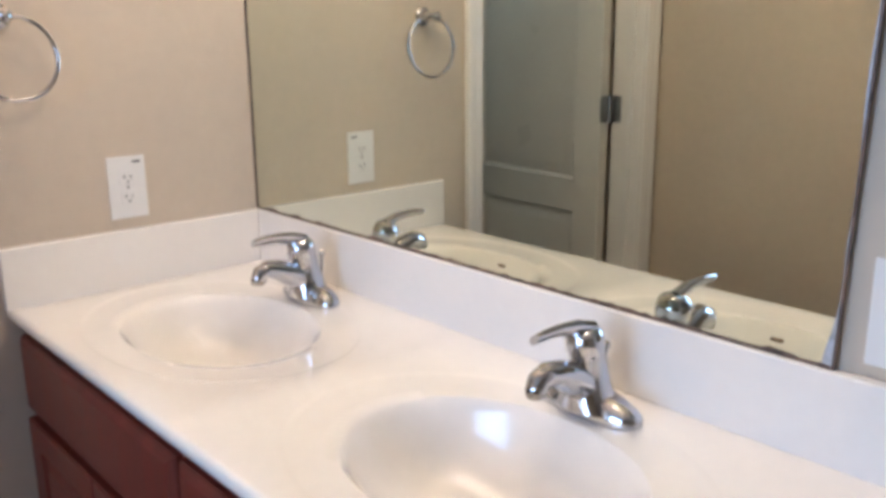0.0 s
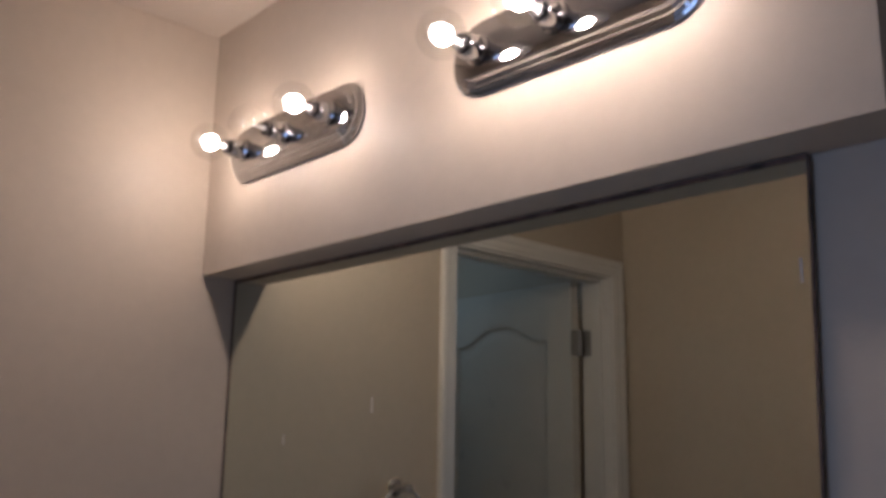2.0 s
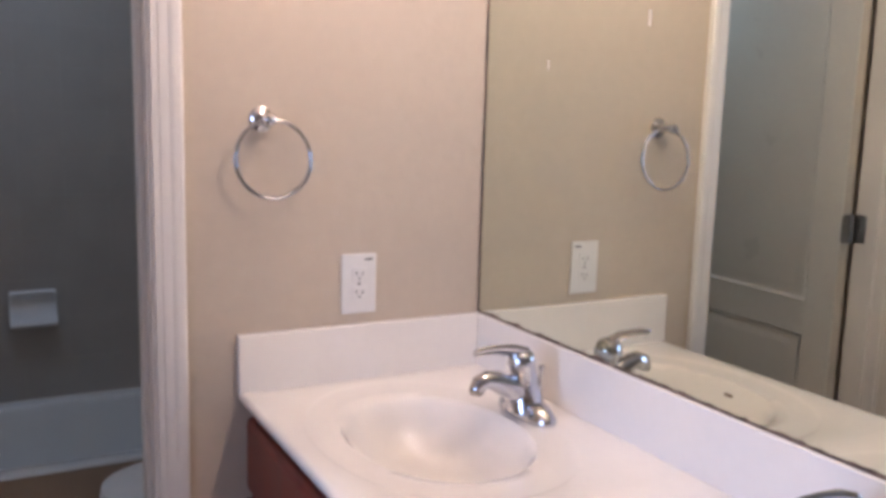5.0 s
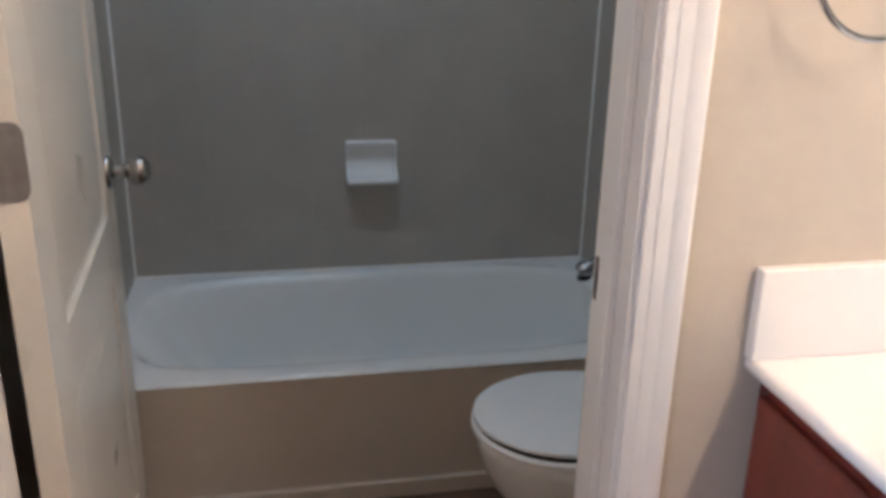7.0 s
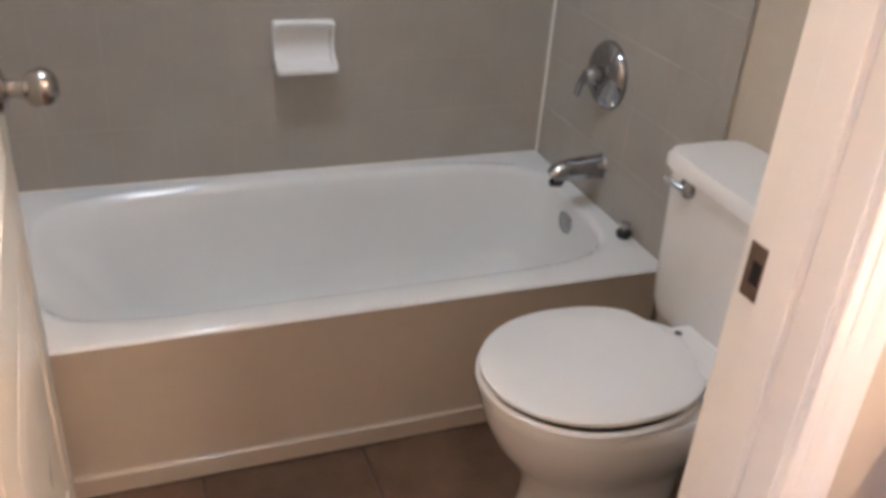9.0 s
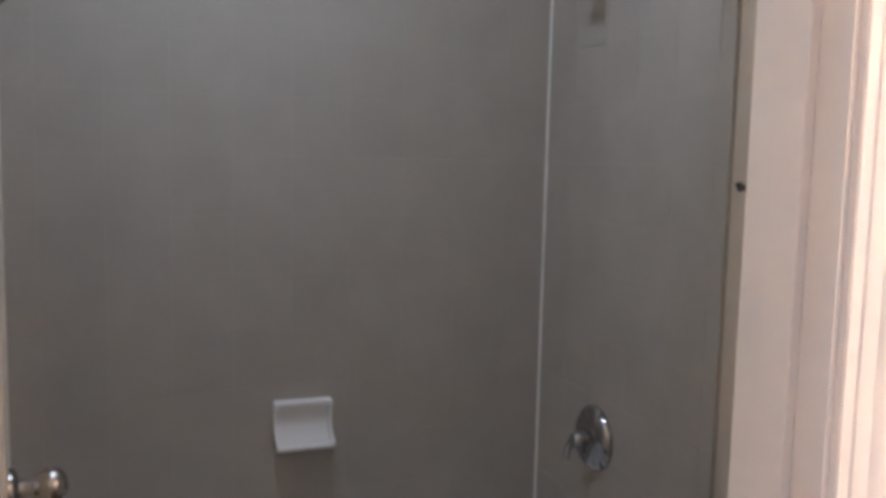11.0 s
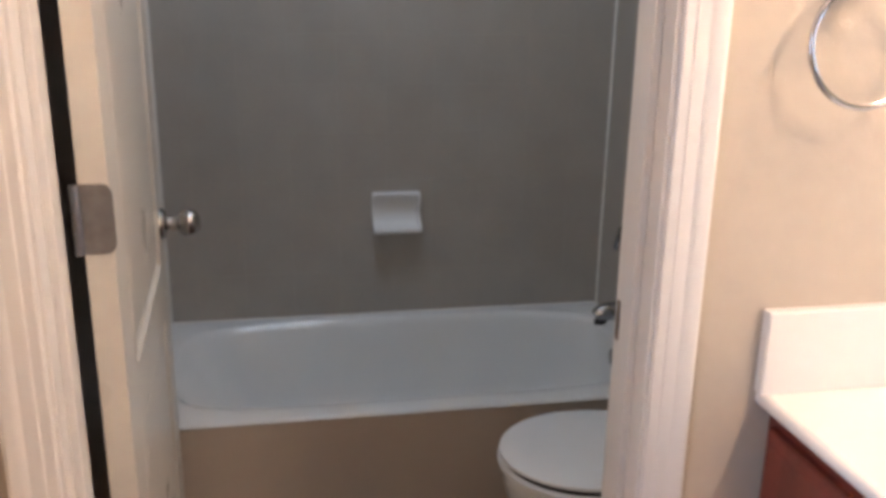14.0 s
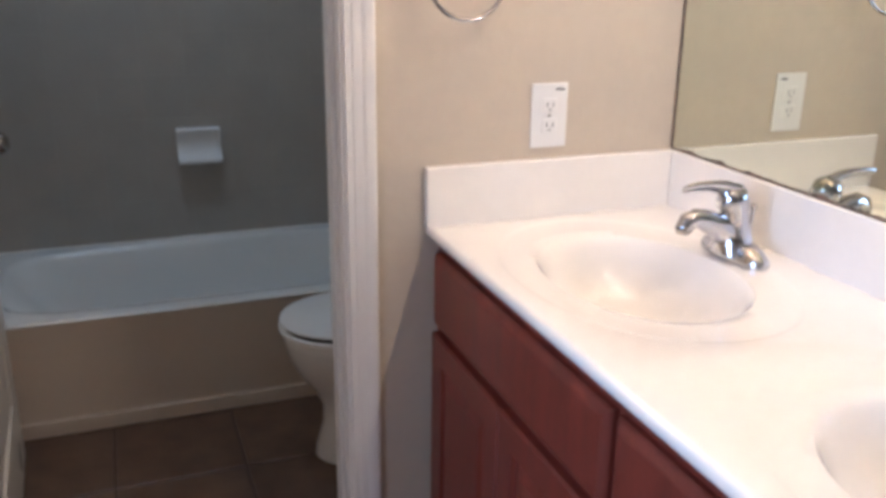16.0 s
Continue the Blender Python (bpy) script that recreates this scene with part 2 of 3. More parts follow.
solid("wall_bedroom_left", bm, PAINT, "beige painted bedroom wall with a window opening", "wall")
solid("wall_bedroom_back", box(BED_L - 0.12, 0.12, BACK - 0.12, BACK, 0, H), PAINT, "beige painted bedroom wall", "wall")
solid("wall_tub_right", box(-0.159, -0.04, WALL_T, 1.72, 0, H), PAINT, "beige painted wall behind the toilet", "wall")
solid("wall_tub_left", box(-1.657, -1.537, WALL_T, 1.72, 0, H), PAINT, "beige painted wall of the tub room", "wall")
solid("wall_tub_back", box(-1.537, -0.159, 1.603, 1.72, 0, H), PAINT, "beige painted wall above the tub tiles", "wall")
solid("ceiling", box(BED_L - 0.12, 0.12, BACK - 0.12, 1.72, H, H + 0.1), CEIL, "textured off-white ceiling", "ceiling")
bm = box(BED_L - 0.12, 0.12, BACK - 0.12, -1.9, -0.1, 0.0)
box(BED_L - 0.12, LEFT - 0.122, -1.9, -0.60, -0.1, 0.0, bm=bm)
solid("floor_bedroom", bm, CARPET, "beige carpeted floor", "floor")
floor = solid("floor", box(-1.657, 0.12, -1.9, 1.72, -0.1, -0.004), FGROUT, "brown ceramic tile floor with dark grout", "floor")
SOFF_X, SOFF_Z, SOFF_E = -0.096, 1.831, -1.461
solid("soffit", box(SOFF_X, -0.001, SOFF_E, 0.0, SOFF_Z, H), PAINT, "beige textured soffit above the mirror carrying the light bars", "soffit")

# door jamb lining with its stop, and casings
JT = 0.02
bm = box(OPEN_L - JT, OPEN_L, -0.001, WALL_T + 0.001, 0, OPEN_H)
box(OPEN_R, OPEN_R + JT, -0.001, WALL_T + 0.001, 0, OPEN_H, bm=bm)
box(OPEN_L - JT, OPEN_R + JT, -0.001, WALL_T + 0.001, OPEN_H, OPEN_H + JT, bm=bm)
box(OPEN_L, OPEN_L + 0.011, 0.035, 0.075, 0, OPEN_H - 0.011, 0.002, bm)
box(OPEN_R - 0.011, OPEN_R, 0.035, 0.075, 0, OPEN_H - 0.011, 0.002, bm)
box(OPEN_L + 0.0, OPEN_R - 0.0, 0.035, 0.075, OPEN_H - 0.011, OPEN_H, 0.002, bm)
door_frame = solid("door_frame", bm, TRIM, "white painted door jamb with stop", "door frame")

CAS = [(0.0, 0.0), (0.0, 0.0085), (0.002, 0.0100), (0.013, 0.0105), (0.015, 0.0122), (0.020, 0.0130), (0.031, 0.0130), (0.035, 0.0150), (0.041, 0.0168), (0.051, 0.0168), (0.056, 0.0145), (0.057, 0.012), (0.057, 0.0)]


def casing(y, side, label):
    """A mitred casing round the doorway: profile (outward, proud)."""
    reveal = 0.006
    path = [(OPEN_L - reveal, 0, -1, 0), (OPEN_L - reveal, OPEN_H + reveal, -1, 1), (OPEN_R + reveal, OPEN_H + reveal, 1, 1), (OPEN_R + reveal, 0, 1, 0)]
    rings = [[Vector((x + o * dx, y + side * p, z + o * dz)) for o, p in CAS] for x, z, dx, dz in path]
    return solid("door_casing", loft(rings), TRIM, label, "door casing", smooth=20)


casing(0.0, -1, "white moulded door casing facing the vanity")
casing(WALL_T, 1, "white moulded door casing facing the tub")

# ---- mirror ----
MIR_X, MIR_E, MIR_ET, MIR_B, MIR_T = -0.0125, -1.314, -1.338, 0.940, 1.823   # face, end below and above, bottom, top
mirror = thing("wall_mirror_glass", "large frameless vanity mirror with a dark worn edge", "mirror", (-0.003, -0.66, MIR_B))


def sheet(x0, x1, ya, yb, ya_top, yb_top, z0, z1):
    """An upright slab between x0 and x1 whose ends may lean."""
    return loft([[Vector((x0, ya, z0)), Vector((x1, ya, z0)), Vector((x1, yb, z0)), Vector((x0, yb, z0))], [Vector((x0, ya_top, z1)), Vector((x1, ya_top, z1)), Vector((x1, yb_top, z1)), Vector((x0, yb_top, z1))]])


part("glass", sheet(MIR_X, -0.0005, MIR_E, -0.006, MIR_ET, -0.006, MIR_B, MIR_T), MIRROR, mirror)
rows = []
N = 130
for i in range(N + 1):
    y = MIR_E + (-0.006 - MIR_E) * i / N
    h = 0.0035 + 0.008 * max(0, noise.noise((y * 22, 3.1, 0))) + 0.005 * max(0, noise.noise((y * 70, 1.1, 0)))
    rows.append([Vector((-0.0005, y, MIR_B - 0.0022)), Vector((MIR_X - 0.002, y, MIR_B - 0.0022)), Vector((MIR_X - 0.002, y, MIR_B + h)), Vector((MIR_X - 0.0005, y, MIR_B + h))])
part("lower_edge", loft(rows, True, True), EDGE, mirror, "dark corroded lower mirror edge")
part("side_edge", sheet(MIR_X - 0.0015, MIR_X + 0.003, MIR_E - 0.003, MIR_E + 0.0004, MIR_ET - 0.003, MIR_ET + 0.0004, MIR_B, MIR_T), EDGE, mirror, "thin black mirror edge")
rows = []
for i in range(41):
    t = i / 40
    y, z = MIR_E + (MIR_ET - MIR_E) * t * 0.5, MIR_B + (MIR_T - MIR_B) * t * 0.5
    w = 0.001 + 0.016 * max(0, noise.noise((z * 9, 7.7, 0)) + 0.25) * (1 - t)
    rows.append([Vector((MIR_X + 0.001, y, z)), Vector((MIR_X - 0.0006, y, z)), Vector((MIR_X - 0.0006, y + w, z)), Vector((MIR_X + 0.001, y + w, z))])
part("worn_silvering", loft(rows, True, True), WORN, mirror, "pale bluish patch of worn silvering along the edge")
part("corner_edge", box(MIR_X - 0.0015, -0.0005, -0.0065, -0.002, MIR_B, MIR_T), EDGE, mirror, "dark edge in the wall corner")
# added dark strip: the shade under the soffit, put into the colour
part("top_shade_strip", box(MIR_X - 0.002, -0.0005, MIR_ET, -0.002, MIR_T, SOFF_Z - 0.001), EDGE, mirror, "dark strip for the soffit's shade along the mirror top")

for y, z, h in ((-0.519, 1.543, 0.026), (-0.236, 1.477, 0.018), (-1.322, 1.689, 0.030)):
    part("scuff", box(MIR_X - 0.0008, MIR_X - 0.0001, y - 0.0012, y + 0.0012, z - h / 2, z + h / 2), CAULK, mirror, "small pale scuff on the glass")

# ---- vanity ----
TOP, VE, SPL = 0.822, -1.458, 0.940
SINKS = (-0.350, -1.030)
vanity_top = thing("marble_countertop", "off-white cultured marble double vanity top with integral bowls", "countertop", (-0.28, -0.72, TOP - 0.03))
bm = bmesh.new()
for (y0, y1), cy in zip(((-0.683, -0.02), (VE, -0.683)), SINKS):
    cx = -0.300
    rings = [rect_ring(-0.545, -0.02, y0, y1, TOP, cx, cy, 72), oval(cx, cy, TOP, 0.222, 0.302, 72, 2.1), oval(cx, cy, TOP - 0.0012, 0.218, 0.298, 72, 2.1), oval(cx, cy, TOP - 0.003, 0.208, 0.288, 72, 2.1), oval(cx, cy, TOP - 0.004, 0.178, 0.238, 72, 2.1)]
    for d, k in ((0.006, 0.985), (0.012, 0.955), (0.024, 0.92), (0.045, 0.87), (0.07, 0.80), (0.095, 0.68), (0.112, 0.52), (0.122, 0.32), (0.126, 0.12)):
        rings.append(oval(cx + 0.02 * (1 - k), cy, TOP - d, 0.162 * k, 0.216 * k, 72, 2.1))
    loft(rings, False, True, bm)
EDGE_P = [(-0.545, 0), (-0.548, 0), (-0.553, -0.0015), (-0.5565, -0.005), (-0.558, -0.010), (-0.5575, -0.016), (-0.555, -0.020), (-0.545, -0.021)]
loft([[Vector((x, y, TOP + z)) for x, z in EDGE_P] for y in (VE, -0.001)], True, True, bm)
bmesh.ops.remove_doubles(bm, verts=bm.verts, dist=1e-5)
part("bowl_deck", bm, MARBLE, vanity_top, smooth=40)
part("backsplash", box(-0.021, -0.0005, VE, -0.0005, TOP - 0.002, SPL, 0.003), MARBLE, vanity_top)
part("side_splash", box(-0.562, -0.0205, -0.020, -0.0005, TOP - 0.002, SPL, 0.003), MARBLE, vanity_top)
for cy in SINKS:
    part("drain", lathe([(0.0, 0.004), (0.016, 0.004), (0.022, 0.002), (0.024, -0.004), (0.0, -0.006)], (-0.283, cy, TOP - 0.124), (0, 0, 1), 24), CHROME, vanity_top, "chrome bowl drain", 40)
    own = box(-0.462, -0.4428, cy - 0.013, cy + 0.013, TOP - 0.036, TOP - 0.027, 0.003)
    part("overflow_slot", own, BROWNED, vanity_top, "dark overflow slot in the bowl")

CABF = -0.532


def raised_panel(y0, y1, z0, z1, x, rail):
    """A raised panel front: flat frame, groove, bevelled field, all proud to -x."""
    t = 0.019
    def ring(d, dx):
        return [Vector((x - dx, y0 + d, z0 + d)), Vector((x - dx, y1 - d, z0 + d)), Vector((x - dx, y1 - d, z1 - d)), Vector((x - dx, y0 + d, z1 - d))]
    return loft([ring(0, 0), ring(0, t - 0.004), ring(0.004, t), ring(rail, t), ring(rail + 0.004, t - 0.008), ring(rail + 0.010, t - 0.008), ring(rail + 0.030, t - 0.001), ring(rail + 0.034, t - 0.001)], True, True)


def slab_front(y0, y1, z0, z1, x):
    t = 0.019
    def ring(d, dx):
        return [Vector((x - dx, y0 + d, z0 + d)), Vector((x - dx, y1 - d, z0 + d)), Vector((x - dx, y1 - d, z1 - d)), Vector((x - dx, y0 + d, z1 - d))]
    return loft([ring(0, 0), ring(0, t - 0.010), ring(0.003, t - 0.006), ring(0.012, t - 0.001), ring(0.016, t)], True, True)


vanity = thing("vanity_cabinet", "reddish cherry-stained wooden vanity cabinet under the marble top", "cabinet", (-0.28, -0.72, 0.0))
bm = box(CABF + 0.02, -0.02, VE + 0.02, -0.012, 0.10, 0.64)
box(CABF + 0.02, CABF + 0.07, VE + 0.02, -0.012, 0.64, TOP - 0.0215, bm=bm)
part("body", bm, WOOD, vanity)
part("toe_kick", box(CABF + 0.08, CABF + 0.10, VE + 0.02, -0.012, 0.0, 0.10), DARK, vanity, "dark recessed toe kick")
bm = box(CABF, CABF + 0.02, VE + 0.02, -0.012, 0.10, TOP - 0.0215, 0.0015)
part("face_frame", bm, WOOD, vanity)
part("end_panel", box(CABF + 0.02, -0.02, VE + 0.004, VE + 0.02, 0.0, TOP - 0.0215, 0.001), WOOD, vanity)
part("scribe", box(CABF + 0.001, CABF + 0.019, -0.012, -0.0008, 0.0, TOP - 0.0215, 0.001), WOOD, vanity)
for y0, y1 in ((-0.678, -0.020), (-1.420, -0.692)):
    part("drawer_front", slab_front(y0, y1, 0.621, 0.772, CABF), WOOD, vanity)
    ym = (y0 + y1) / 2
    part("cabinet_door", raised_panel(y0, ym - 0.0012, 0.125, 0.605, CABF, 0.055), WOOD, vanity)
    part("cabinet_door", raised_panel(ym + 0.0012, y1, 0.125, 0.605, CABF, 0.055), WOOD, vanity)


def faucet(at):
    x, y, z = at
    f = thing("faucet", "chrome single-lever centerset faucet on the marble top", "faucet", at, "vanity faucets")
    rings = [oval(x, y, z + h, a, b, 44, 2.4) for h, a, b in ((0, 0.030, 0.081), (0.005, 0.031, 0.082), (0.011, 0.030, 0.081), (0.018, 0.027, 0.075), (0.026, 0.024, 0.060), (0.032, 0.022, 0.035))]
    part("base_plate", loft(rings), CHROME, f, smooth=50)
    rings = [oval(x - s, y, z + h, a, b, 32) for h, a, b, s in ((0.012, 0.036, 0.050, 0.006), (0.026, 0.035, 0.038, 0.006), (0.045, 0.031, 0.030, 0.006), (0.065, 0.027, 0.0265, 0.008), (0.078, 0.0255, 0.0255, 0.010), (0.093, 0.0255, 0.0255, 0.014))]
    part("body", loft(rings), CHROME, f, smooth=50)
    part("spout", tube([(x - 0.010, y, z + 0.040), (x - 0.045, y, z + 0.060), (x - 0.072, y, z + 0.073), (x - 0.092, y, z + 0.078), (x - 0.107, y, z + 0.072), (x - 0.112, y, z + 0.061)], [0.026, 0.023, 0.019, 0.0165, 0.016, 0.0145], 20), CHROME, f, smooth=50)
    part("aerator", lathe([(0.012, 0), (0.0135, 0.004), (0.0135, 0.010)], (x - 0.1125, y, z + 0.053), (0, 0, 1), 20), NICKEL, f, "nickel aerator")
    part("lever_cap", lathe([(0.0255, 0.0), (0.027, 0.004), (0.027, 0.016), (0.024, 0.028), (0.016, 0.036), (0.0, 0.039)], (x - 0.014, y, z + 0.091), (-0.22, 0, 1), 26), CHROME, f, smooth=50)
    part("lever", tube([(x - 0.014, y, z + 0.119), (x - 0.042, y, z + 0.129), (x - 0.070, y, z + 0.133), (x - 0.096, y, z + 0.133), (x - 0.117, y, z + 0.131)], [0.018, 0.0155, 0.012, 0.0115, 0.0095], 16, flat=(0.6, 1.1)), CHROME, f, smooth=60)
    part("lift_rod", tube([(x + 0.026, y, z + 0.016), (x + 0.030, y, z + 0.082)], [0.003, 0.003], 8), CHROME, f)
    part("lift_knob", lathe([(0.003, 0), (0.006, 0.004), (0.006, 0.011), (0.0, 0.014)], (x + 0.030, y, z + 0.080), (0, 0, 1), 12), CHROME, f, smooth=50)
    return f


fa = faucet((-0.098, -0.338, TOP - 0.002))
copy_thing(fa, pose(-0.098, -1.030, TOP - 0.002))

# ---- wall things round the vanity ----


def outlet(m, label):
    """A duplex receptacle plate; built facing -y with its middle at the origin."""
    f = thing("outlet_plate", label, "outlet", (0, 0, 0), "white outlets")
    part("plate", box(-0.039, 0.039, -0.0055, 0, -0.063, 0.063, 0.0022), PLASTIC, f)
    for s in (1, -1):
        rc = part("receptacle", box(-0.0165, 0.0165, -0.0075, -0.004, s * 0.0195 - 0.014, s * 0.0195 + 0.014, 0.0015), PLASTIC, f)
        part("slot", box(-0.0075, -0.0055, -0.0079, -0.007, s * 0.0195 - 0.002, s * 0.0195 + 0.0065), INK, rc)
        part("slot", box(0.0055, 0.0075, -0.0079, -0.007, s * 0.0195 - 0.002, s * 0.0195 + 0.0055), INK, rc)
        part("ground_hole", lathe([(0.0022, 0), (0.0022, 0.0009)], (0, -0.007, s * 0.0195 - 0.008), (0, -1, 0), 10), INK, rc)
    part("screw", lathe([(0.003, 0), (0.0025, 0.001)], (0, -0.0055, 0), (0, -1, 0), 12), NICKEL, f)
    part("printed_mark", box(0.012, 0.030, -0.0059, -0.0052, 0.049, 0.053), INK, f, "small worn printed mark")
    f.matrix_basis = m
    return f


outlet(pose(-0.304, 0, 1.024), "white duplex outlet plate on the beige side wall")
outlet(pose(0.0, -1.384, 1.018, 0, 0, -90), "white duplex outlet plate beside the mirror")

ring = thing("towel_ring", "chrome towel ring hanging on the beige wall", "towel ring", (-0.51, 0, 1.36))
part("mount", lathe([(0.024, 0.0), (0.024, 0.004), (0.019, 0.008), (0.013, 0.011), (0.0, 0.012)], (-0.51, -0.0003, 1.358), (0, -1, 0), 24), CHROME, ring, smooth=40)
part("post", lathe([(0.013, 0.0), (0.010, 0.012), (0.009, 0.028), (0.012, 0.040), (0.013, 0.050), (0.009, 0.056), (0.0, 0.058)], (-0.51, -0.008, 1.358), (0, -1, 0), 20), CHROME, ring, smooth=50)
pts = [(-0.499 + 0.073 * math.sin(a) , -0.046 + 0.006 * math.cos(a) , 1.284 + 0.0735 * math.cos(a)) for a in [2 * math.pi * i / 48 for i in range(48)]]
part("hoop", tube(pts, 0.0042, 10, closed=True), CHROME, ring, smooth=60)


# ---- light bars ----
def stadium(y0, y1, z0, z1, x, d, n=10):
    r = (z1 - z0) / 2 - d
    cz = (z0 + z1) / 2
    ya, yb = y0 + (z1 - z0) / 2, y1 - (z1 - z0) / 2
    out = [Vector((x, ya + r * math.cos(a), cz + r * math.sin(a))) for a in [math.pi / 2 + math.pi * i / n for i in range(n + 1)]]
    out += [Vector((x, yb + r * math.cos(a), cz + r * math.sin(a))) for a in [-math.pi / 2 + math.pi * i / n for i in range(n + 1)]]
    return out


def light_bar(y0, lit, label):
    y1, z0, z1 = y0 + 0.46, 2.010, 2.134
    f = thing("vanity_light_bar", label, "vanity light", (SOFF_X, y0 + 0.23, (z0 + z1) / 2), "vanity light bars")
    x = SOFF_X
    rings = [stadium(y0, y1, z0, z1, x - dx, d) for dx, d in ((0.0003, 0), (0.006, 0), (0.008, 0.004), (0.010, 0.004), (0.012, 0.010), (0.016, 0.011), (0.018, 0.018), (0.024, 0.020), (0.026, 0.026), (0.027, 0.045))]
    part("back_plate", loft(rings), CHROME, f, smooth=35)
    for i in range(3):
        y = y1 - 0.077 - 0.153 * i
        z = (z0 + z1) / 2
        part("socket", lathe([(0.024, 0.0), (0.024, 0.006), (0.020, 0.010), (0.0195, 0.034), (0.018, 0.036), (0.0, 0.036)], (x - 0.026, y, z), (-1, 0, 0), 24), CHROME, f, smooth=40)
        r = 0.039
        prof = [(0.012, 0.0), (0.0125, 0.008)] + [(r * math.sin(a), 0.008 + r * 0.95 - r * math.cos(a)) for a in [math.radians(v) for v in range(20, 181, 10)]]
        bulb = part("bulb", lathe(prof, (x - 0.061, y, z), (-1, 0, 0), 28), CLEAR, f, "clear glass globe of a lit bulb" if lit[i] else "unlit clear globe bulb", 60)
        part("screw_base", lathe([(0.013, 0.0), (0.0135, 0.006), (0.013, 0.013), (0.0, 0.013)], (x - 0.058, y, z), (-1, 0, 0), 18), DARKCH, bulb, "dark screw base")
        part("filament_stem", tube([(x - 0.070, y, z), (x - 0.094, y, z)], [0.005, 0.002], 8), PLASTIC, bulb)
        if lit[i]:
            core = [(0.015 * math.sin(a), -0.015 * math.cos(a)) for a in [math.radians(v) for v in range(12, 181, 14)]]
            part("glowing_filament", lathe(core, (x - 0.102, y, z), (-1, 0, 0), 20), LIT, bulb, "glaring warm white filament", 60)
    return f


light_bar(-0.577, (1, 0, 1), "chrome racetrack vanity light bar with one unlit globe")
light_bar(-1.274, (1, 1, 1), "chrome racetrack vanity light bar with three lit globes")

# ---- open door ----
DW, DH, DT = 0.713, 2.014, 0.035
door = thing("door_1", "white moulded two-panel interior door standing open", "door", (0, 0, 0), kind="structure")
# built closed along +x from the hinge pin, its vanity face at y = -0.040
PIN = (-1.433, 0.118)


def arch_loop(x0, x1, z0, z1, rise, d, y, n=14):
    """A panel outline with an eyebrow top, inset by d."""
    out = [Vector((x0 + d, y, z0 + d)), Vector((x1 - d, y, z0 + d))]
    for i in range(n + 1):
        t = i / n
        x = x1 - d + (x0 - x1 + 2 * d) * t
        s = min(1, max(0, (min(t, 1 - t) - 0.06) / 0.36))
        out.append(Vector((x, y, z1 - d + rise * (s * s * (3 - 2 * s)))))
    return out


# core, then stiles and rails on both faces with the panel openings left free
PX0, PX1, SUNK = 0.112, 0.003 + DW - 0.112, 0.007
PANELS = ((0.800, 1.835, 0.062), (0.205, 0.700, 0.0))
Z0, Z1 = 0.010, 0.010 + DH
bm = box(0.003, 0.003 + DW, -0.040 + SUNK, -0.005 - SUNK, Z0, Z1)
for ya, yb in ((-0.040, -0.040 + SUNK), (-0.005 - SUNK, -0.005)):
    box(0.003, PX0, ya, yb, Z0, Z1, bm=bm)
    box(PX1, 0.003 + DW, ya, yb, Z0, Z1, bm=bm)
    box(PX0, PX1, ya, yb, Z0, PANELS[1][0], bm=bm)
    box(PX0, PX1, ya, yb, PANELS[1][1], PANELS[0][0], bm=bm)
    arch = [v for v in arch_loop(PX0, PX1, PANELS[0][0], PANELS[0][1], PANELS[0][2], 0, ya)][2:]
    top = [Vector((v.x, ya, Z1)) for v in arch]
    for (a, b), (c, d) in zip(zip(arch, arch[1:]), zip(top, top[1:])):
        up = Vector((0, yb - ya, 0))
        loft([[a, b, d, c], [a + up, b + up, d + up, c + up]], bm=bm)
part("leaf", bm, DOORP, door)
for face, s in ((-0.040, -1), (-0.005, 1)):
    for z0, z1, rise in PANELS:
        loops = [arch_loop(PX0, PX1, z0, z1, rise, d, face + s * h) for d, h in ((0, -SUNK), (0.0, 0.0004), (0.003, 0.0012), (0.007, 0.0004), (0.012, -0.0045), (0.017, -0.0065), (0.026, -0.0066), (0.032, -0.0058), (0.052, -0.0012), (0.058, -0.0006))]
        part("panel", loft(loops), DOORP, door, smooth=30)
kx, kz = 0.003 + DW - 0.062, 0.878
knob = part("knob", lathe([(0.032, 0.0), (0.032, 0.005), (0.027, 0.010), (0.014, 0.014), (0.0125, 0.030), (0.016, 0.035), (0.0235, 0.042), (0.027, 0.051), (0.0275, 0.058), (0.025, 0.067), (0.018, 0.074), (0.009, 0.0775), (0.0, 0.078)], (kx, -0.040, kz), (0, -1, 0), 28), NICKEL, door, "satin nickel door knob", 50)
part("knob", lathe([(0.032, 0.0), (0.032, 0.005), (0.027, 0.010), (0.014, 0.014), (0.0125, 0.030), (0.016, 0.035), (0.0235, 0.042), (0.027, 0.051), (0.0275, 0.058), (0.025, 0.067), (0.018, 0.074), (0.009, 0.0775), (0.0, 0.078)], (kx, -0.005, kz), (0, 1, 0), 28), NICKEL, door, "satin nickel door knob", 50)
part("latch_plate", box(0.003 + DW - 0.0005, 0.003 + DW + 0.0012, -0.034, -0.011, kz - 0.028, kz + 0.028), STEEL, door)
def hinge_plate(u0, u1, hz, at, r=0.014):
    """A leaf with two rounded corners, from u0 (knuckle side) to u1."""
    d = 1 if u1 > u0 else -1
    out = [(u0, hz - 0.045)]
    out += [(u1 - d * r + d * r * math.sin(a), hz - 0.045 + r - r * math.cos(a)) for a in [math.pi / 2 * i / 6 for i in range(7)]]
    out += [(u1 - d * r + d * r * math.cos(a), hz + 0.045 - r + r * math.sin(a)) for a in [math.pi / 2 * i / 6 for i in range(7)]]
    out.append((u0, hz + 0.045))
    return [[at(u, z, k) for u, z in out] for k in (0, 1)]


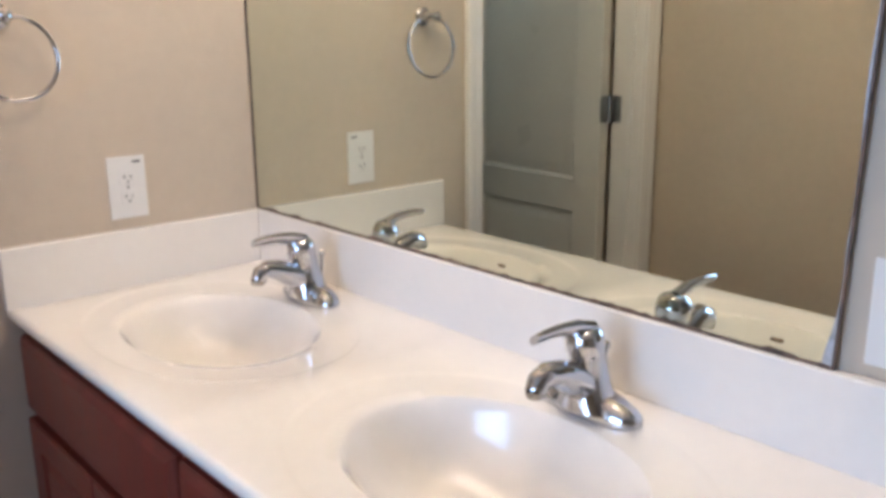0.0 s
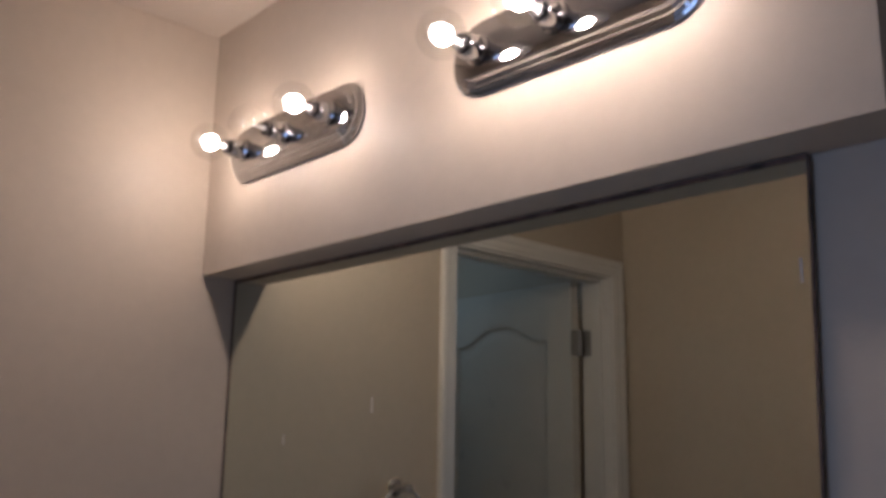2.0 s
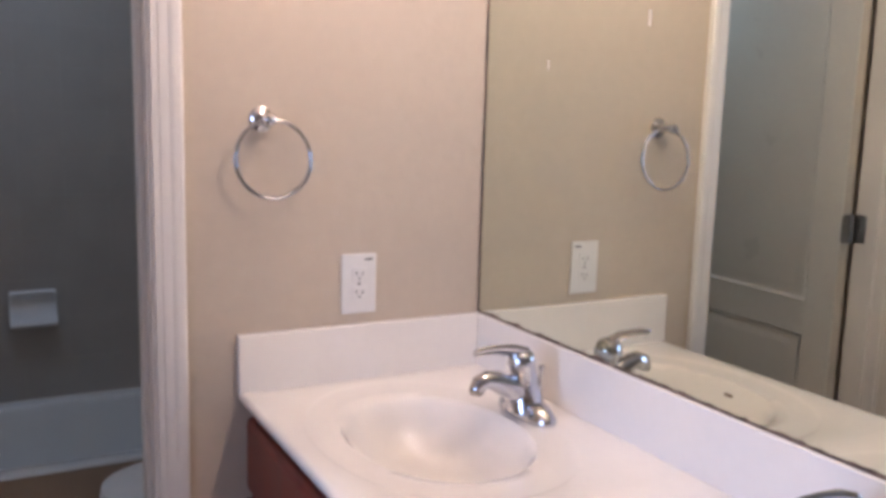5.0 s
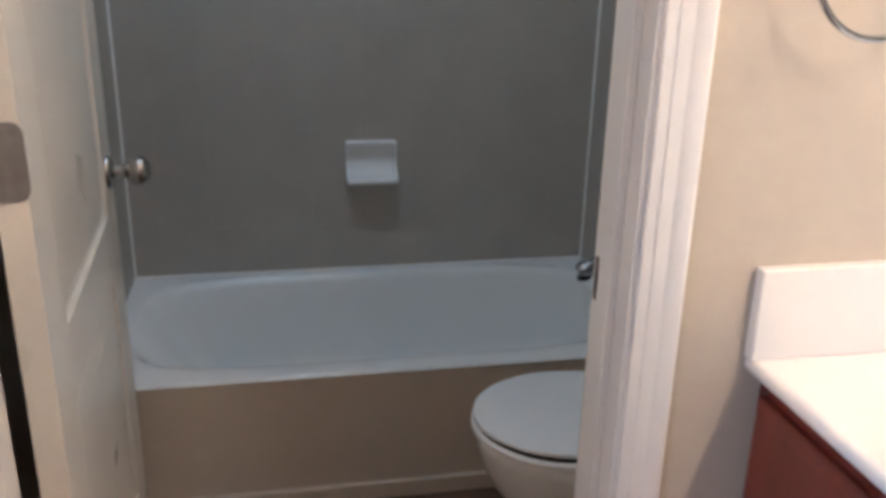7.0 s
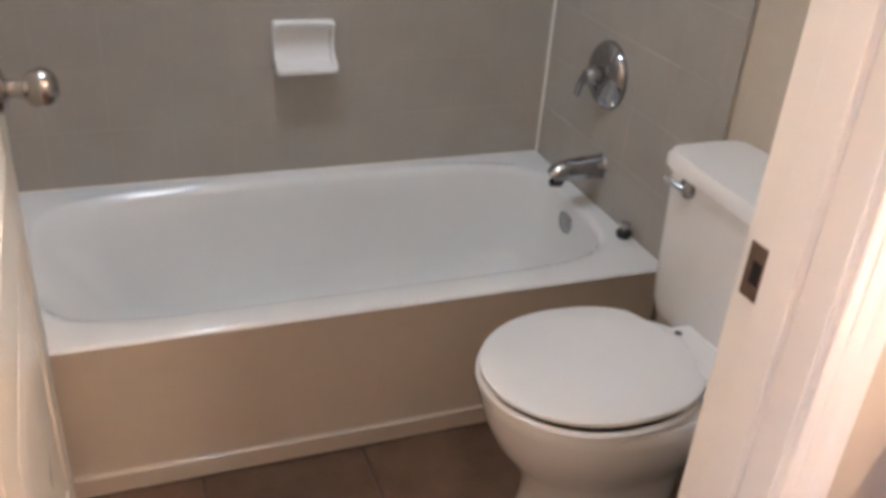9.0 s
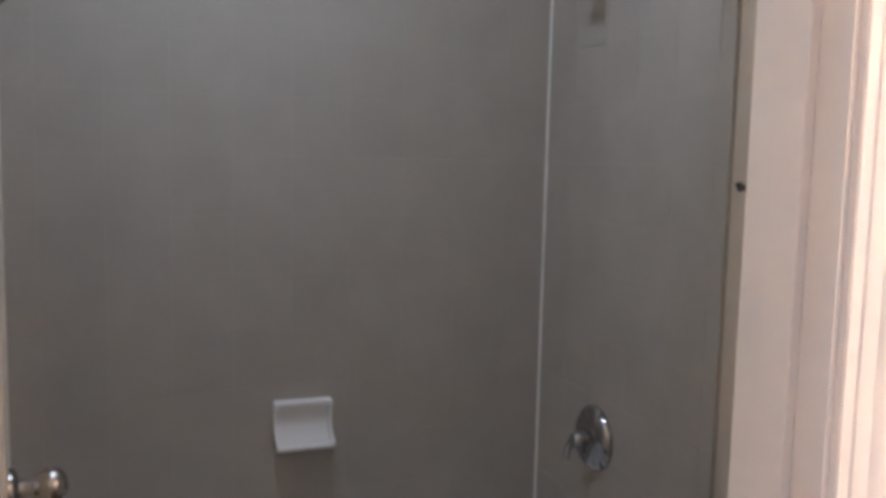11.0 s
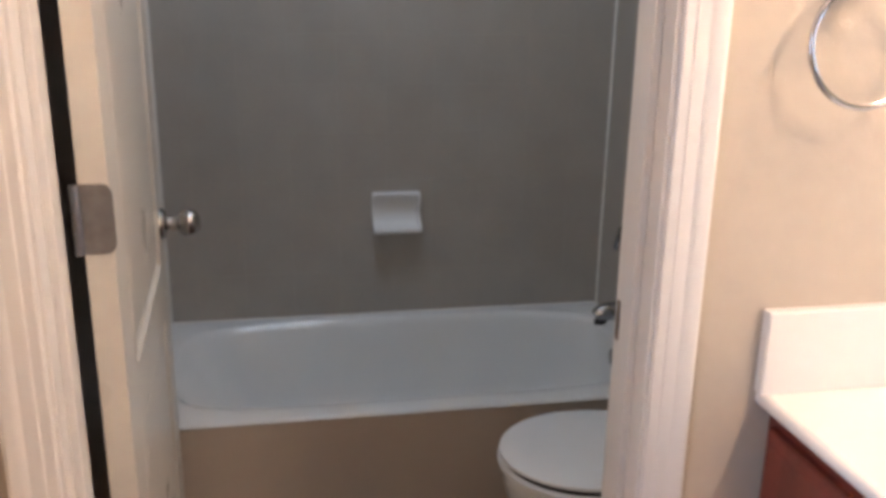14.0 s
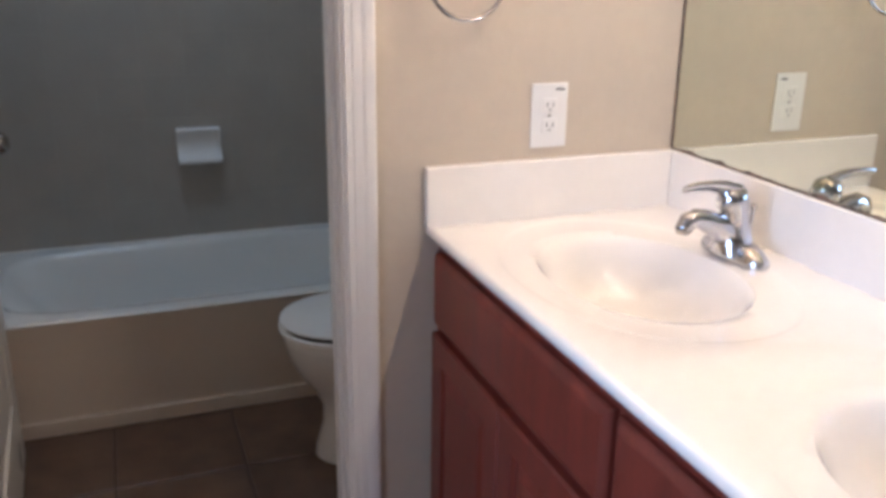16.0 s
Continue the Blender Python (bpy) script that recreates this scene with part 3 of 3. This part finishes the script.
HZ = (0.28, 1.058, 1.811)
for hz in HZ:
    leaf = part("hinge", loft(hinge_plate(0.004, -0.044, hz, lambda u, z, k: Vector((0.0032 - 0.0028 * k, u, z)))), STEEL, door, "grey steel hinge")
    part("knuckle", lathe([(0.006, -0.045), (0.006, 0.045)], (0, 0, hz), (0, 0, 1), 14), STEEL, leaf)
door.matrix_basis = pose(PIN[0], PIN[1], 0, 0, 0, 92.7)
for hz in HZ:
    solid("hinge_leaf", loft(hinge_plate(WALL_T + 0.002, WALL_T - 0.038, hz, lambda u, z, k: Vector((OPEN_L - 0.0005 + 0.0025 * k, u, z)))), STEEL, "grey steel hinge leaf on the door jamb", "hinge")
strike = thing("strike_plate", "dull metal strike plate on the white door jamb", "strike plate", (OPEN_R, 0.09, 0.892))
part("plate", box(OPEN_R - 0.0018, OPEN_R + 0.0005, 0.0765, 0.108, 0.863, 0.921, 0.0006), BROWNED, strike)
part("latch_hole", box(OPEN_R - 0.0022, OPEN_R, 0.086, 0.099, 0.880, 0.904), DARK, strike)

# ---- bathtub ----
tub = thing("bathtub", "white enamelled alcove bathtub with a plain apron", "bathtub", (-0.85, 1.26, 0.0))
cx, cy = (TUB_L + TUB_R) / 2, (TUB_F + TUB_B) / 2
bm = bmesh.new()
A, B = (TUB_R - TUB_L) / 2, (TUB_B - TUB_F) / 2
N = 96
rings = [rect_ring(TUB_L, TUB_R, TUB_F + 0.004, TUB_B, RIM - 0.011, cx, cy, N), rect_ring(TUB_L, TUB_R, TUB_F - 0.004, TUB_B, RIM - 0.010, cx, cy, N), rect_ring(TUB_L, TUB_R, TUB_F - 0.006, TUB_B, RIM - 0.007, cx, cy, N), rect_ring(TUB_L, TUB_R, TUB_F - 0.004, TUB_B, RIM - 0.003, cx, cy, N), rect_ring(TUB_L, TUB_R, TUB_F + 0.004, TUB_B, RIM, cx, cy, N)]
yc = cy + 0.012
for z, a, b, p, sx in ((0, A - 0.040, B - 0.046, 5.5, 0), (-0.003, A - 0.047, B - 0.053, 5.2, 0), (-0.009, A - 0.053, B - 0.059, 5.0, 0), (-0.020, A - 0.058, B - 0.064, 4.8, 0.004), (-0.06, A - 0.072, B - 0.072, 4.5, 0.020), (-0.14, A - 0.105, B - 0.090, 4.2, 0.046), (-0.22, A - 0.145, B - 0.112, 4.0, 0.068), (-0.265, A - 0.180, B - 0.14, 3.8, 0.080), (-0.285, A - 0.23, B - 0.18, 3.6, 0.085), (-0.292, A - 0.34, B - 0.25, 3.0, 0.06)):
    rings.append(oval(cx + sx, yc, RIM + z, a, b, N, p))
loft(rings, False, True, bm)
part("basin", bm, ENAMEL, tub, smooth=50)
bm = bmesh.new()
def aring(d, dy):
    x0, x1, z0, z1 = TUB_L + 0.002, TUB_R - 0.002, 0.0, RIM - 0.0095
    return [Vector((x0 + d, TUB_F + dy, z0 + d)), Vector((x1 - d, TUB_F + dy, z0 + d)), Vector((x1 - d, TUB_F + dy, z1 - d)), Vector((x0 + d, TUB_F + dy, z1 - d))]
loft([aring(0, 0.05), aring(0, 0.004), aring(0.002, 0.002)], True, True, bm)
part("apron", bm, ALMOND, tub, "almond coloured apron panel")
part("overflow_plate", lathe([(0.036, 0.0), (0.036, 0.003), (0.031, 0.008), (0.012, 0.010), (0.0, 0.010)], (TUB_R - 0.047, 1.288, 0.286), (-1, 0, 0.14), 28), SPOTTED, tub, "chrome overflow plate", 45)
part("tub_drain", lathe([(0.034, 0), (0.033, 0.003), (0.024, 0.002), (0.0, 0.002)], (-0.42, 1.27, RIM - 0.291), (0, 0, 1), 24), CHROME, tub, "chrome tub drain", 45)
solid("apron_trim", box(TUB_L + 0.002, TUB_R, TUB_F - 0.011, TUB_F + 0.0015, -0.002, 0.046, 0.004), ALMOND, "almond trim strip along the tub apron", "trim")

valve = thing("shower_valve", "round chrome shower valve with a lever on the tiled wall", "shower valve", (TUB_R, 1.280, 0.675))
part("escutcheon", lathe([(0.082, 0.0), (0.082, 0.004), (0.078, 0.012), (0.068, 0.021), (0.052, 0.029), (0.030, 0.034), (0.0, 0.035)], (TUB_R, 1.280, 0.675), (-1, 0, 0), 40), SPOTTED, valve, smooth=45)
part("hub", lathe([(0.026, 0.0), (0.025, 0.022), (0.022, 0.045), (0.017, 0.052), (0.0, 0.054)], (TUB_R - 0.014, 1.280, 0.675), (-1, 0, 0), 26), SPOTTED, valve, smooth=45)
part("lever", tube([(TUB_R - 0.052, 1.286, 0.677), (TUB_R - 0.056, 1.302, 0.661), (TUB_R - 0.058, 1.314, 0.638), (TUB_R - 0.058, 1.320, 0.615)], [0.011, 0.010, 0.009, 0.008], 12), SPOTTED, valve, smooth=50)
spout = thing("tub_spout", "chrome tub spout on the tiled wall", "tub spout", (TUB_R, 1.250, 0.450))
part("body", tube([(TUB_R - 0.0005, 1.250, 0.452), (TUB_R - 0.006, 1.250, 0.452), (TUB_R - 0.05, 1.250, 0.452), (TUB_R - 0.095, 1.250, 0.449), (TUB_R - 0.124, 1.250, 0.443), (TUB_R - 0.136, 1.250, 0.436)], [0.032, 0.029, 0.028, 0.0265, 0.024, 0.017], 22), SPOTTED, spout, smooth=50)
part("outlet", lathe([(0.019, 0), (0.018, 0.008)], (TUB_R - 0.118, 1.250, 0.416), (-0.25, 0, 1), 18), DARK, spout)
shower = thing("shower_arm_and_head", "dark chrome shower head on a bent arm", "shower head", (TUB_R, 1.273, 1.895))
part("flange", lathe([(0.030, 0), (0.029, 0.004), (0.014, 0.011), (0.0, 0.011)], (TUB_R, 1.275, 1.895), (-1, 0, 0), 24), DARKCH, shower, smooth=45)
part("arm", tube([(TUB_R - 0.004, 1.275, 1.895), (TUB_R - 0.05, 1.275, 1.897), (TUB_R - 0.085, 1.275, 1.888), (TUB_R - 0.115, 1.275, 1.862)], 0.0105, 14), DARKCH, shower, smooth=60)
part("head", lathe([(0.012, 0.0), (0.015, 0.006), (0.015, 0.018), (0.012, 0.024), (0.020, 0.036), (0.031, 0.062), (0.031, 0.070), (0.028, 0.073), (0.0, 0.073)], (TUB_R - 0.110, 1.275, 1.868), (-0.62, 0, -0.78), 26), DARKCH, shower, smooth=40)

soap = thing("soap_dish", "white ceramic soap dish set in the tiled wall", "soap dish", (-0.838, TUB_B, 0.672))
sx0, sx1, sz0, sz1 = -0.914, -0.766, 0.622, 0.742
SCOOP = [(0.0, sz1), (-0.020, sz1 + 0.001), (-0.027, sz1 - 0.005), (-0.026, sz1 - 0.014), (-0.014, sz1 - 0.022), (-0.009, sz1 - 0.036), (-0.010, sz1 - 0.062), (-0.018, sz0 + 0.036), (-0.034, sz0 + 0.025), (-0.052, sz0 + 0.021), (-0.062, sz0 + 0.018), (-0.066, sz0 + 0.011), (-0.062, sz0 + 0.003), (-0.048, sz0), (0.0, sz0)]
part("bowl", loft([[Vector((x, TUB_B + y, z)) for y, z in SCOOP] for x in (sx0 + 0.010, sx1 - 0.010)]), CHINA, soap, smooth=50)
SIDE = [(0.0, sz1), (-0.020, sz1 + 0.001), (-0.027, sz1 - 0.005), (-0.027, sz1 - 0.014), (-0.021, sz1 - 0.026), (-0.018, sz1 - 0.045), (-0.021, sz1 - 0.068), (-0.030, sz0 + 0.038), (-0.044, sz0 + 0.028), (-0.056, sz0 + 0.023), (-0.063, sz0 + 0.018), (-0.066, sz0 + 0.011), (-0.062, sz0 + 0.003), (-0.048, sz0), (0.0, sz0)]
for a, d in ((sx0, 1), (sx1, -1)):
    part("cheek", loft([[Vector((a + d * dx, TUB_B + y * k, (sz0 + sz1) / 2 + (z - (sz0 + sz1) / 2) * k)) for y, z in SIDE] for dx, k in ((0.0, 0.93), (0.003, 0.985), (0.0065, 1.0), (0.0102, 0.995))]), CHINA, soap, smooth=50)

brk = thing("towel_bar_bracket", "white ceramic towel bar bracket on the tiled end wall", "bracket", (TUB_L, 1.47, 1.69))
part("base", box(TUB_L - 0.001, TUB_L + 0.012, 1.44, 1.50, 1.73, 1.80, 0.005, seg=3), CHINA, brk, smooth=40)
part("arm", tube([(TUB_L + 0.008, 1.47, 1.765), (TUB_L + 0.030, 1.47, 1.735), (TUB_L + 0.052, 1.47, 1.70), (TUB_L + 0.058, 1.47, 1.68)], [0.018, 0.014, 0.014, 0.012], 14), NICKEL, brk, "grey metal arm", 50)
part("tip", lathe([(0.006, -0.02), (0.016, -0.014), (0.018, 0.0), (0.014, 0.014), (0.0, 0.018)], (TUB_L + 0.058, 1.47, 1.684), (0.5, 0, -0.8), 18), CHINA, brk, smooth=50)
part("brace", tube([(TUB_L + 0.054, 1.47, 1.678), (TUB_L + 0.030, 1.47, 1.65), (TUB_L - 0.0005, 1.47, 1.625)], [0.010, 0.008, 0.011], 12), NICKEL, brk, smooth=50)

rod = thing("shower_curtain_rod", "dark metal shower curtain rod above the tub front", "curtain rod", (-0.85, 0.85, 1.867))
part("bar", tube([(TUB_L + 0.001, 0.85, 1.867), (TUB_R - 0.001, 0.85, 1.867)], 0.0125, 16), DARKCH, rod, smooth=60)
for x, d in ((TUB_L, 1), (TUB_R, -1)):
    part("end_flange", lathe([(0.030, 0.0005), (0.029, 0.006), (0.017, 0.014), (0.014, 0.020)], (x, 0.85, 1.867), (d, 0, 0), 22), DARKCH, rod, smooth=45)

hook = thing("wall_hook", "small tarnished metal wall hook above the toilet", "hook", (-0.159, 0.775, 1.32))
part("plate", box(-0.1625, -0.1592, 0.766, 0.788, 1.305, 1.350, 0.0012), NICKEL, hook, "small metal mounting plate")
part("prong", tube([(-0.161, 0.777, 1.325), (-0.175, 0.777, 1.316), (-0.186, 0.777, 1.314), (-0.190, 0.777, 1.326)], [0.006, 0.006, 0.006, 0.007], 10), DARKCH, hook, smooth=60)

stop = thing("tub_stopper", "dark rubber tub stopper lying on the tub rim", "stopper", (-0.190, 1.072, RIM))
part("plug", lathe([(0.015, 0.0), (0.018, 0.008), (0.019, 0.012), (0.017, 0.016), (0.0, 0.017)], (-0.190, 1.072, RIM + 0.0005), (0, 0, 1), 20), RUBBER, stop, smooth=40)
part("pull", lathe([(0.007, 0.0), (0.006, 0.012), (0.012, 0.016), (0.012, 0.022), (0.0, 0.024)], (-0.190, 1.072, RIM + 0.0165), (0, 0, 1), 16), CHROME, stop, smooth=40)

# ---- toilet ----
TY, TZ = 0.578, 0.385
toilet = thing("toilet", "white round-front two-piece toilet with closed lid", "toilet", (-0.42, TY, 0.0))


def egg(xb, xf, half, z, n=56):
    """Round-front outline from the back xb to the tip xf (towards -x)."""
    out = []
    xm = xb + (xf - xb) * 0.52
    for i in range(n):
        t = 2 * math.pi * i / n
        c, s = math.cos(t), math.sin(t)
        x = xm + ((xb - xm) * abs(c) ** 0.75 if c > 0 else (xf - xm) * abs(c))
        out.append(Vector((x, TY + half * s, z)))
    return out


bm = loft([egg(-0.330, -0.672, 0.110, 0.0), egg(-0.330, -0.668, 0.107, 0.03), egg(-0.330, -0.648, 0.095, 0.10), egg(-0.320, -0.650, 0.096, 0.16), egg(-0.310, -0.678, 0.116, 0.21), egg(-0.300, -0.715, 0.144, 0.26), egg(-0.295, -0.737, 0.164, 0.31), egg(-0.290, -0.747, 0.172, 0.350), egg(-0.290, -0.749, 0.173, 0.372), egg(-0.292, -0.743, 0.168, 0.378)])
part("bowl", bm, CHINA, toilet, smooth=50)
part("seat", loft([egg(-0.365, -0.748, 0.166, 0.378), egg(-0.363, -0.757, 0.173, 0.382), egg(-0.363, -0.757, 0.173, 0.391), egg(-0.366, -0.752, 0.169, 0.395)]), PLASTIC, toilet, smooth=40)
# near-black filler between seat and lid paints the shade of the gap
part("seat_gap_shade", loft([egg(-0.37, -0.747, 0.164, 0.394), egg(-0.37, -0.747, 0.164, 0.4025)]), DARK, toilet, "dark filler painted as the shade below the lid")
def clipped(ring):
    """The outline with its two back corners cut off slantwise."""
    for v in ring:
        lim = 0.058 + (-0.386 - v.x) * 2.2 if v.y > TY else 0.12 + (-0.372 - v.x)
        v.y = TY + max(-lim, min(lim, v.y - TY))
    return ring


part("lid", loft([clipped(r) for r in (egg(-0.350, -0.748, 0.159, 0.402), egg(-0.348, -0.755, 0.165, 0.405), egg(-0.348, -0.754, 0.164, 0.411), egg(-0.353, -0.742, 0.153, 0.416), egg(-0.38, -0.665, 0.100, 0.418))]), PLASTIC, toilet, smooth=40)
part("hinge_deck", box(-0.392, -0.27, TY - 0.120, TY + 0.048, 0.30, 0.417, 0.005, seg=3), CHINA, toilet, smooth=40)
for s in (-1, 1):
    part("bolt_cap", lathe([(0.007, 0), (0.007, 0.003), (0.004, 0.005), (0.0, 0.005)], (-0.362, TY + (0.024 if s > 0 else -0.100), 0.4165), (0, 0, 1), 14), DARKCH, toilet, smooth=50)
def rrect(x0, x1, y0, y1, z, r=0.03):
    return oval((x0 + x1) / 2, (y0 + y1) / 2, z, (x1 - x0) / 2, (y1 - y0) / 2, 56, 8.0)
part("tank", loft([rrect(-0.315, -0.175, TY - 0.185, TY + 0.185, 0.375), rrect(-0.322, -0.172, TY - 0.193, TY + 0.193, 0.40), rrect(-0.335, -0.168, TY - 0.199, TY + 0.199, 0.675)]), CHINA, toilet, smooth=50)
part("tank_lid", loft([rrect(-0.338, -0.166, TY - 0.202, TY + 0.202, 0.675), rrect(-0.347, -0.163, TY - 0.208, TY + 0.208, 0.682), rrect(-0.347, -0.163, TY - 0.208, TY + 0.208, 0.702), rrect(-0.340, -0.166, TY - 0.208, TY + 0.202, 0.712), rrect(-0.30, -0.19, TY - 0.16, TY + 0.16, 0.714)]), CHINA, toilet, smooth=45)
lev = part("flush_lever", lathe([(0.019, 0), (0.018, 0.010), (0.012, 0.015), (0.0, 0.017)], (-0.333, TY + 0.118, 0.664), (-1, 0, 0), 16), SPOTTED, toilet, "chrome flush lever", 45)
part("arm", tube([(-0.346, TY + 0.118, 0.664), (-0.354, TY + 0.135, 0.667), (-0.357, TY + 0.158, 0.670)], [0.006, 0.006, 0.008], 10), SPOTTED, lev, smooth=60)

# ---- tub room ceiling light ----
cl = thing("ceiling_light", "round flush ceiling light with a cool white diffuser", "ceiling light", (-1.03, 0.86, H))
part("rim", lathe([(0.135, 0.0), (0.135, 0.018), (0.125, 0.022), (0.0, 0.022)], (-1.03, 0.86, H), (0, 0, -1), 36), TRIM, cl, smooth=40)
part("diffuser", lathe([(0.120, 0.022), (0.115, 0.045), (0.09, 0.065), (0.05, 0.076), (0.0, 0.079)], (-1.03, 0.86, H), (0, 0, -1), 36), COOL, cl, "glowing cool white diffuser", 60)

# ---- baseboards and window ----
solid("baseboard", box(OPEN_R + 0.064, CABF, -0.013, -0.0003, -0.002, 0.085, 0.004), TRIM, "white painted baseboard beside the vanity", "baseboard")
solid("baseboard", box(LEFT, LEFT + 0.013, -0.72, -0.019, -0.002, 0.085, 0.004), TRIM, "white painted baseboard on the passage wall", "baseboard")
solid("baseboard", box(-1.537, -1.524, WALL_T + 0.02, 0.83, -0.002, 0.085, 0.004), TRIM, "white painted baseboard in the tub room", "baseboard")
solid("baseboard", box(-0.172, -0.159, WALL_T, 0.83, -0.002, 0.085, 0.004), TRIM, "white painted baseboard behind the toilet", "baseboard")
win = thing("window_1", "white framed bedroom window", "window", (BED_L - 0.06, -1.4, 0.8), kind="structure")
for y0, y1, z0, z1 in ((-2.0, -1.94, 0.8, 2.0), (-0.86, -0.8, 0.8, 2.0), (-1.94, -0.86, 0.8, 0.86), (-1.94, -0.86, 1.94, 2.0), (-1.94, -0.86, 1.38, 1.42)):
    part("frame", box(BED_L - 0.09, BED_L - 0.04, y0, y1, z0, z1, 0.003), TRIM, win)
for z0, z1 in ((0.86, 1.38), (1.42, 1.94)):
    pn = part("pane", box(BED_L - 0.068, BED_L - 0.064, -1.94, -0.86, z0, z1), PANE, win)
    pn.visible_shadow = False

# ---- tiled alcove ----
TOP_T, PITCH, JOINT = 1.966, 0.1433, 0.0012
wall_tiles = []


def tile_mesh(name, w, h, t, mat, bev=0.0004):
    own = bmesh.new()
    def ring(d, y):
        return [Vector((-w / 2 + d, -w * 0 + y, -h / 2 + d)), Vector((w / 2 - d, y, -h / 2 + d)), Vector((w / 2 - d, y, h / 2 - d)), Vector((-w / 2 + d, y, h / 2 - d))]
    rr = [[own.verts.new(p) for p in r] for r in (ring(0, 0), ring(0, -t + bev), ring(bev, -t))]
    for a, b in zip(rr, rr[1:]):
        for i in range(4):
            own.faces.new((a[i], a[(i + 1) % 4], b[(i + 1) % 4], b[i]))
    own.faces.new(rr[-1])
    return mesh_of(name, own, mat)


rng = random.Random(11)
CACHE = {}


def tiled(bed, m, length, z0, z1, first):
    """Square tiles over a bed: m places local x along the wall, -y out of it."""
    xs = [0.0]
    x = first
    while x < length - 0.005:
        xs.append(x)
        x += PITCH
    xs.append(length)
    zs = [z1]
    z = z1 - 0.041
    while z > z0 + 0.005:
        zs.append(z)
        z -= PITCH
    zs.append(z0)
    for a, b in zip(xs, xs[1:]):
        for c, d in zip(zs[1:], zs):
            w, h = b - a - JOINT, d - c - JOINT
            key = (round(w, 4), round(h, 4))
            if key not in CACHE:
                CACHE[key] = tile_mesh("tile", w, h, 0.008, TILE)
            ob = new("tile", CACHE[key])
            ob.parent = bed
            ob.matrix_basis = m @ pose((a + b) / 2, 0, (c + d) / 2, rng.uniform(-0.35, 0.35), 0, rng.uniform(-0.35, 0.35))


bed = solid("tile_bed_back", box(TUB_L, TUB_R, TUB_B + 0.0009, 1.6029, RIM - 0.02, TOP_T), GROUT, "taupe square ceramic tiles on the wall behind the tub", "wall tiles")
tiled(bed, pose(TUB_L, TUB_B + 0.008, 0), TUB_R - TUB_L, RIM + 0.001, TOP_T, 0.086)
bed = solid("tile_bed_right", box(-0.1681, -0.1591, 0.835, TUB_B, RIM - 0.02, TOP_T), GROUT, "taupe square ceramic tiles on the faucet wall", "wall tiles")
tiled(bed, pose(TUB_R + 0.008, TUB_B, 0, 0, 0, -90), TUB_B - 0.835, RIM + 0.001, TOP_T, 0.142)
bed = solid("tile_bed_left", box(-1.5369, -1.5279, 0.835, TUB_B, RIM - 0.02, TOP_T), GROUT, "taupe square ceramic tiles on the tub's end wall", "wall tiles")
tiled(bed, pose(TUB_L - 0.008, 0.835, 0, 0, 0, 90), TUB_B - 0.835, RIM + 0.001, TOP_T, 0.142)
solid("caulk_line", tube([(TUB_R - 0.001, TUB_B - 0.001, RIM), (TUB_R - 0.001, TUB_B - 0.001, TOP_T)], 0.005, 8), CAULK, "white caulk line in the tiled corner", "caulk")
solid("caulk_line", tube([(TUB_L + 0.001, TUB_B - 0.001, RIM), (TUB_L + 0.001, TUB_B - 0.001, TOP_T)], 0.005, 8), CAULK, "white caulk line in the tiled corner", "caulk")
solid("caulk_line", tube([(TUB_L, TUB_B - 0.001, RIM + 0.001), (TUB_R, TUB_B - 0.001, RIM + 0.001)], 0.004, 8), CAULK, "white caulk line along the tub", "caulk")

# ---- floor tiles ----
FP, FJ = 0.335, 0.006


def floor_tile(w, h):
    own = bmesh.new()
    def ring(d, z):
        return [Vector((-w / 2 + d, -h / 2 + d, z)), Vector((w / 2 - d, -h / 2 + d, z)), Vector((w / 2 - d, h / 2 - d, z)), Vector((-w / 2 + d, h / 2 - d, z))]
    rr = [[own.verts.new(p) for p in r] for r in (ring(0, -0.004), ring(0, -0.0015), ring(0.003, 0.0))]
    for a, b in zip(rr, rr[1:]):
        for i in range(4):
            own.faces.new((a[i], a[(i + 1) % 4], b[(i + 1) % 4], b[i]))
    own.faces.new(rr[-1])
    return mesh_of("tile", own, FLOORT)


FC = {}
for i in range(-4, 5):
    for j in range(-9, 4):
        x0, x1 = max(-1.53, -0.862 + i * FP), min(-0.0, -0.862 + (i + 1) * FP)
        y0, y1 = max(-1.9, 0.582 + j * FP), min(TUB_F, 0.582 + (j + 1) * FP)
        if x1 - x0 < 0.03 or y1 - y0 < 0.03:
            continue
        k = (round(x1 - x0, 4), round(y1 - y0, 4))
        if k not in FC:
            FC[k] = floor_tile(k[0] - FJ, k[1] - FJ)
        ob = new("tile", FC[k])
        ob.parent = floor
        ob.location = ((x0 + x1) / 2, (y0 + y1) / 2, 0.0)
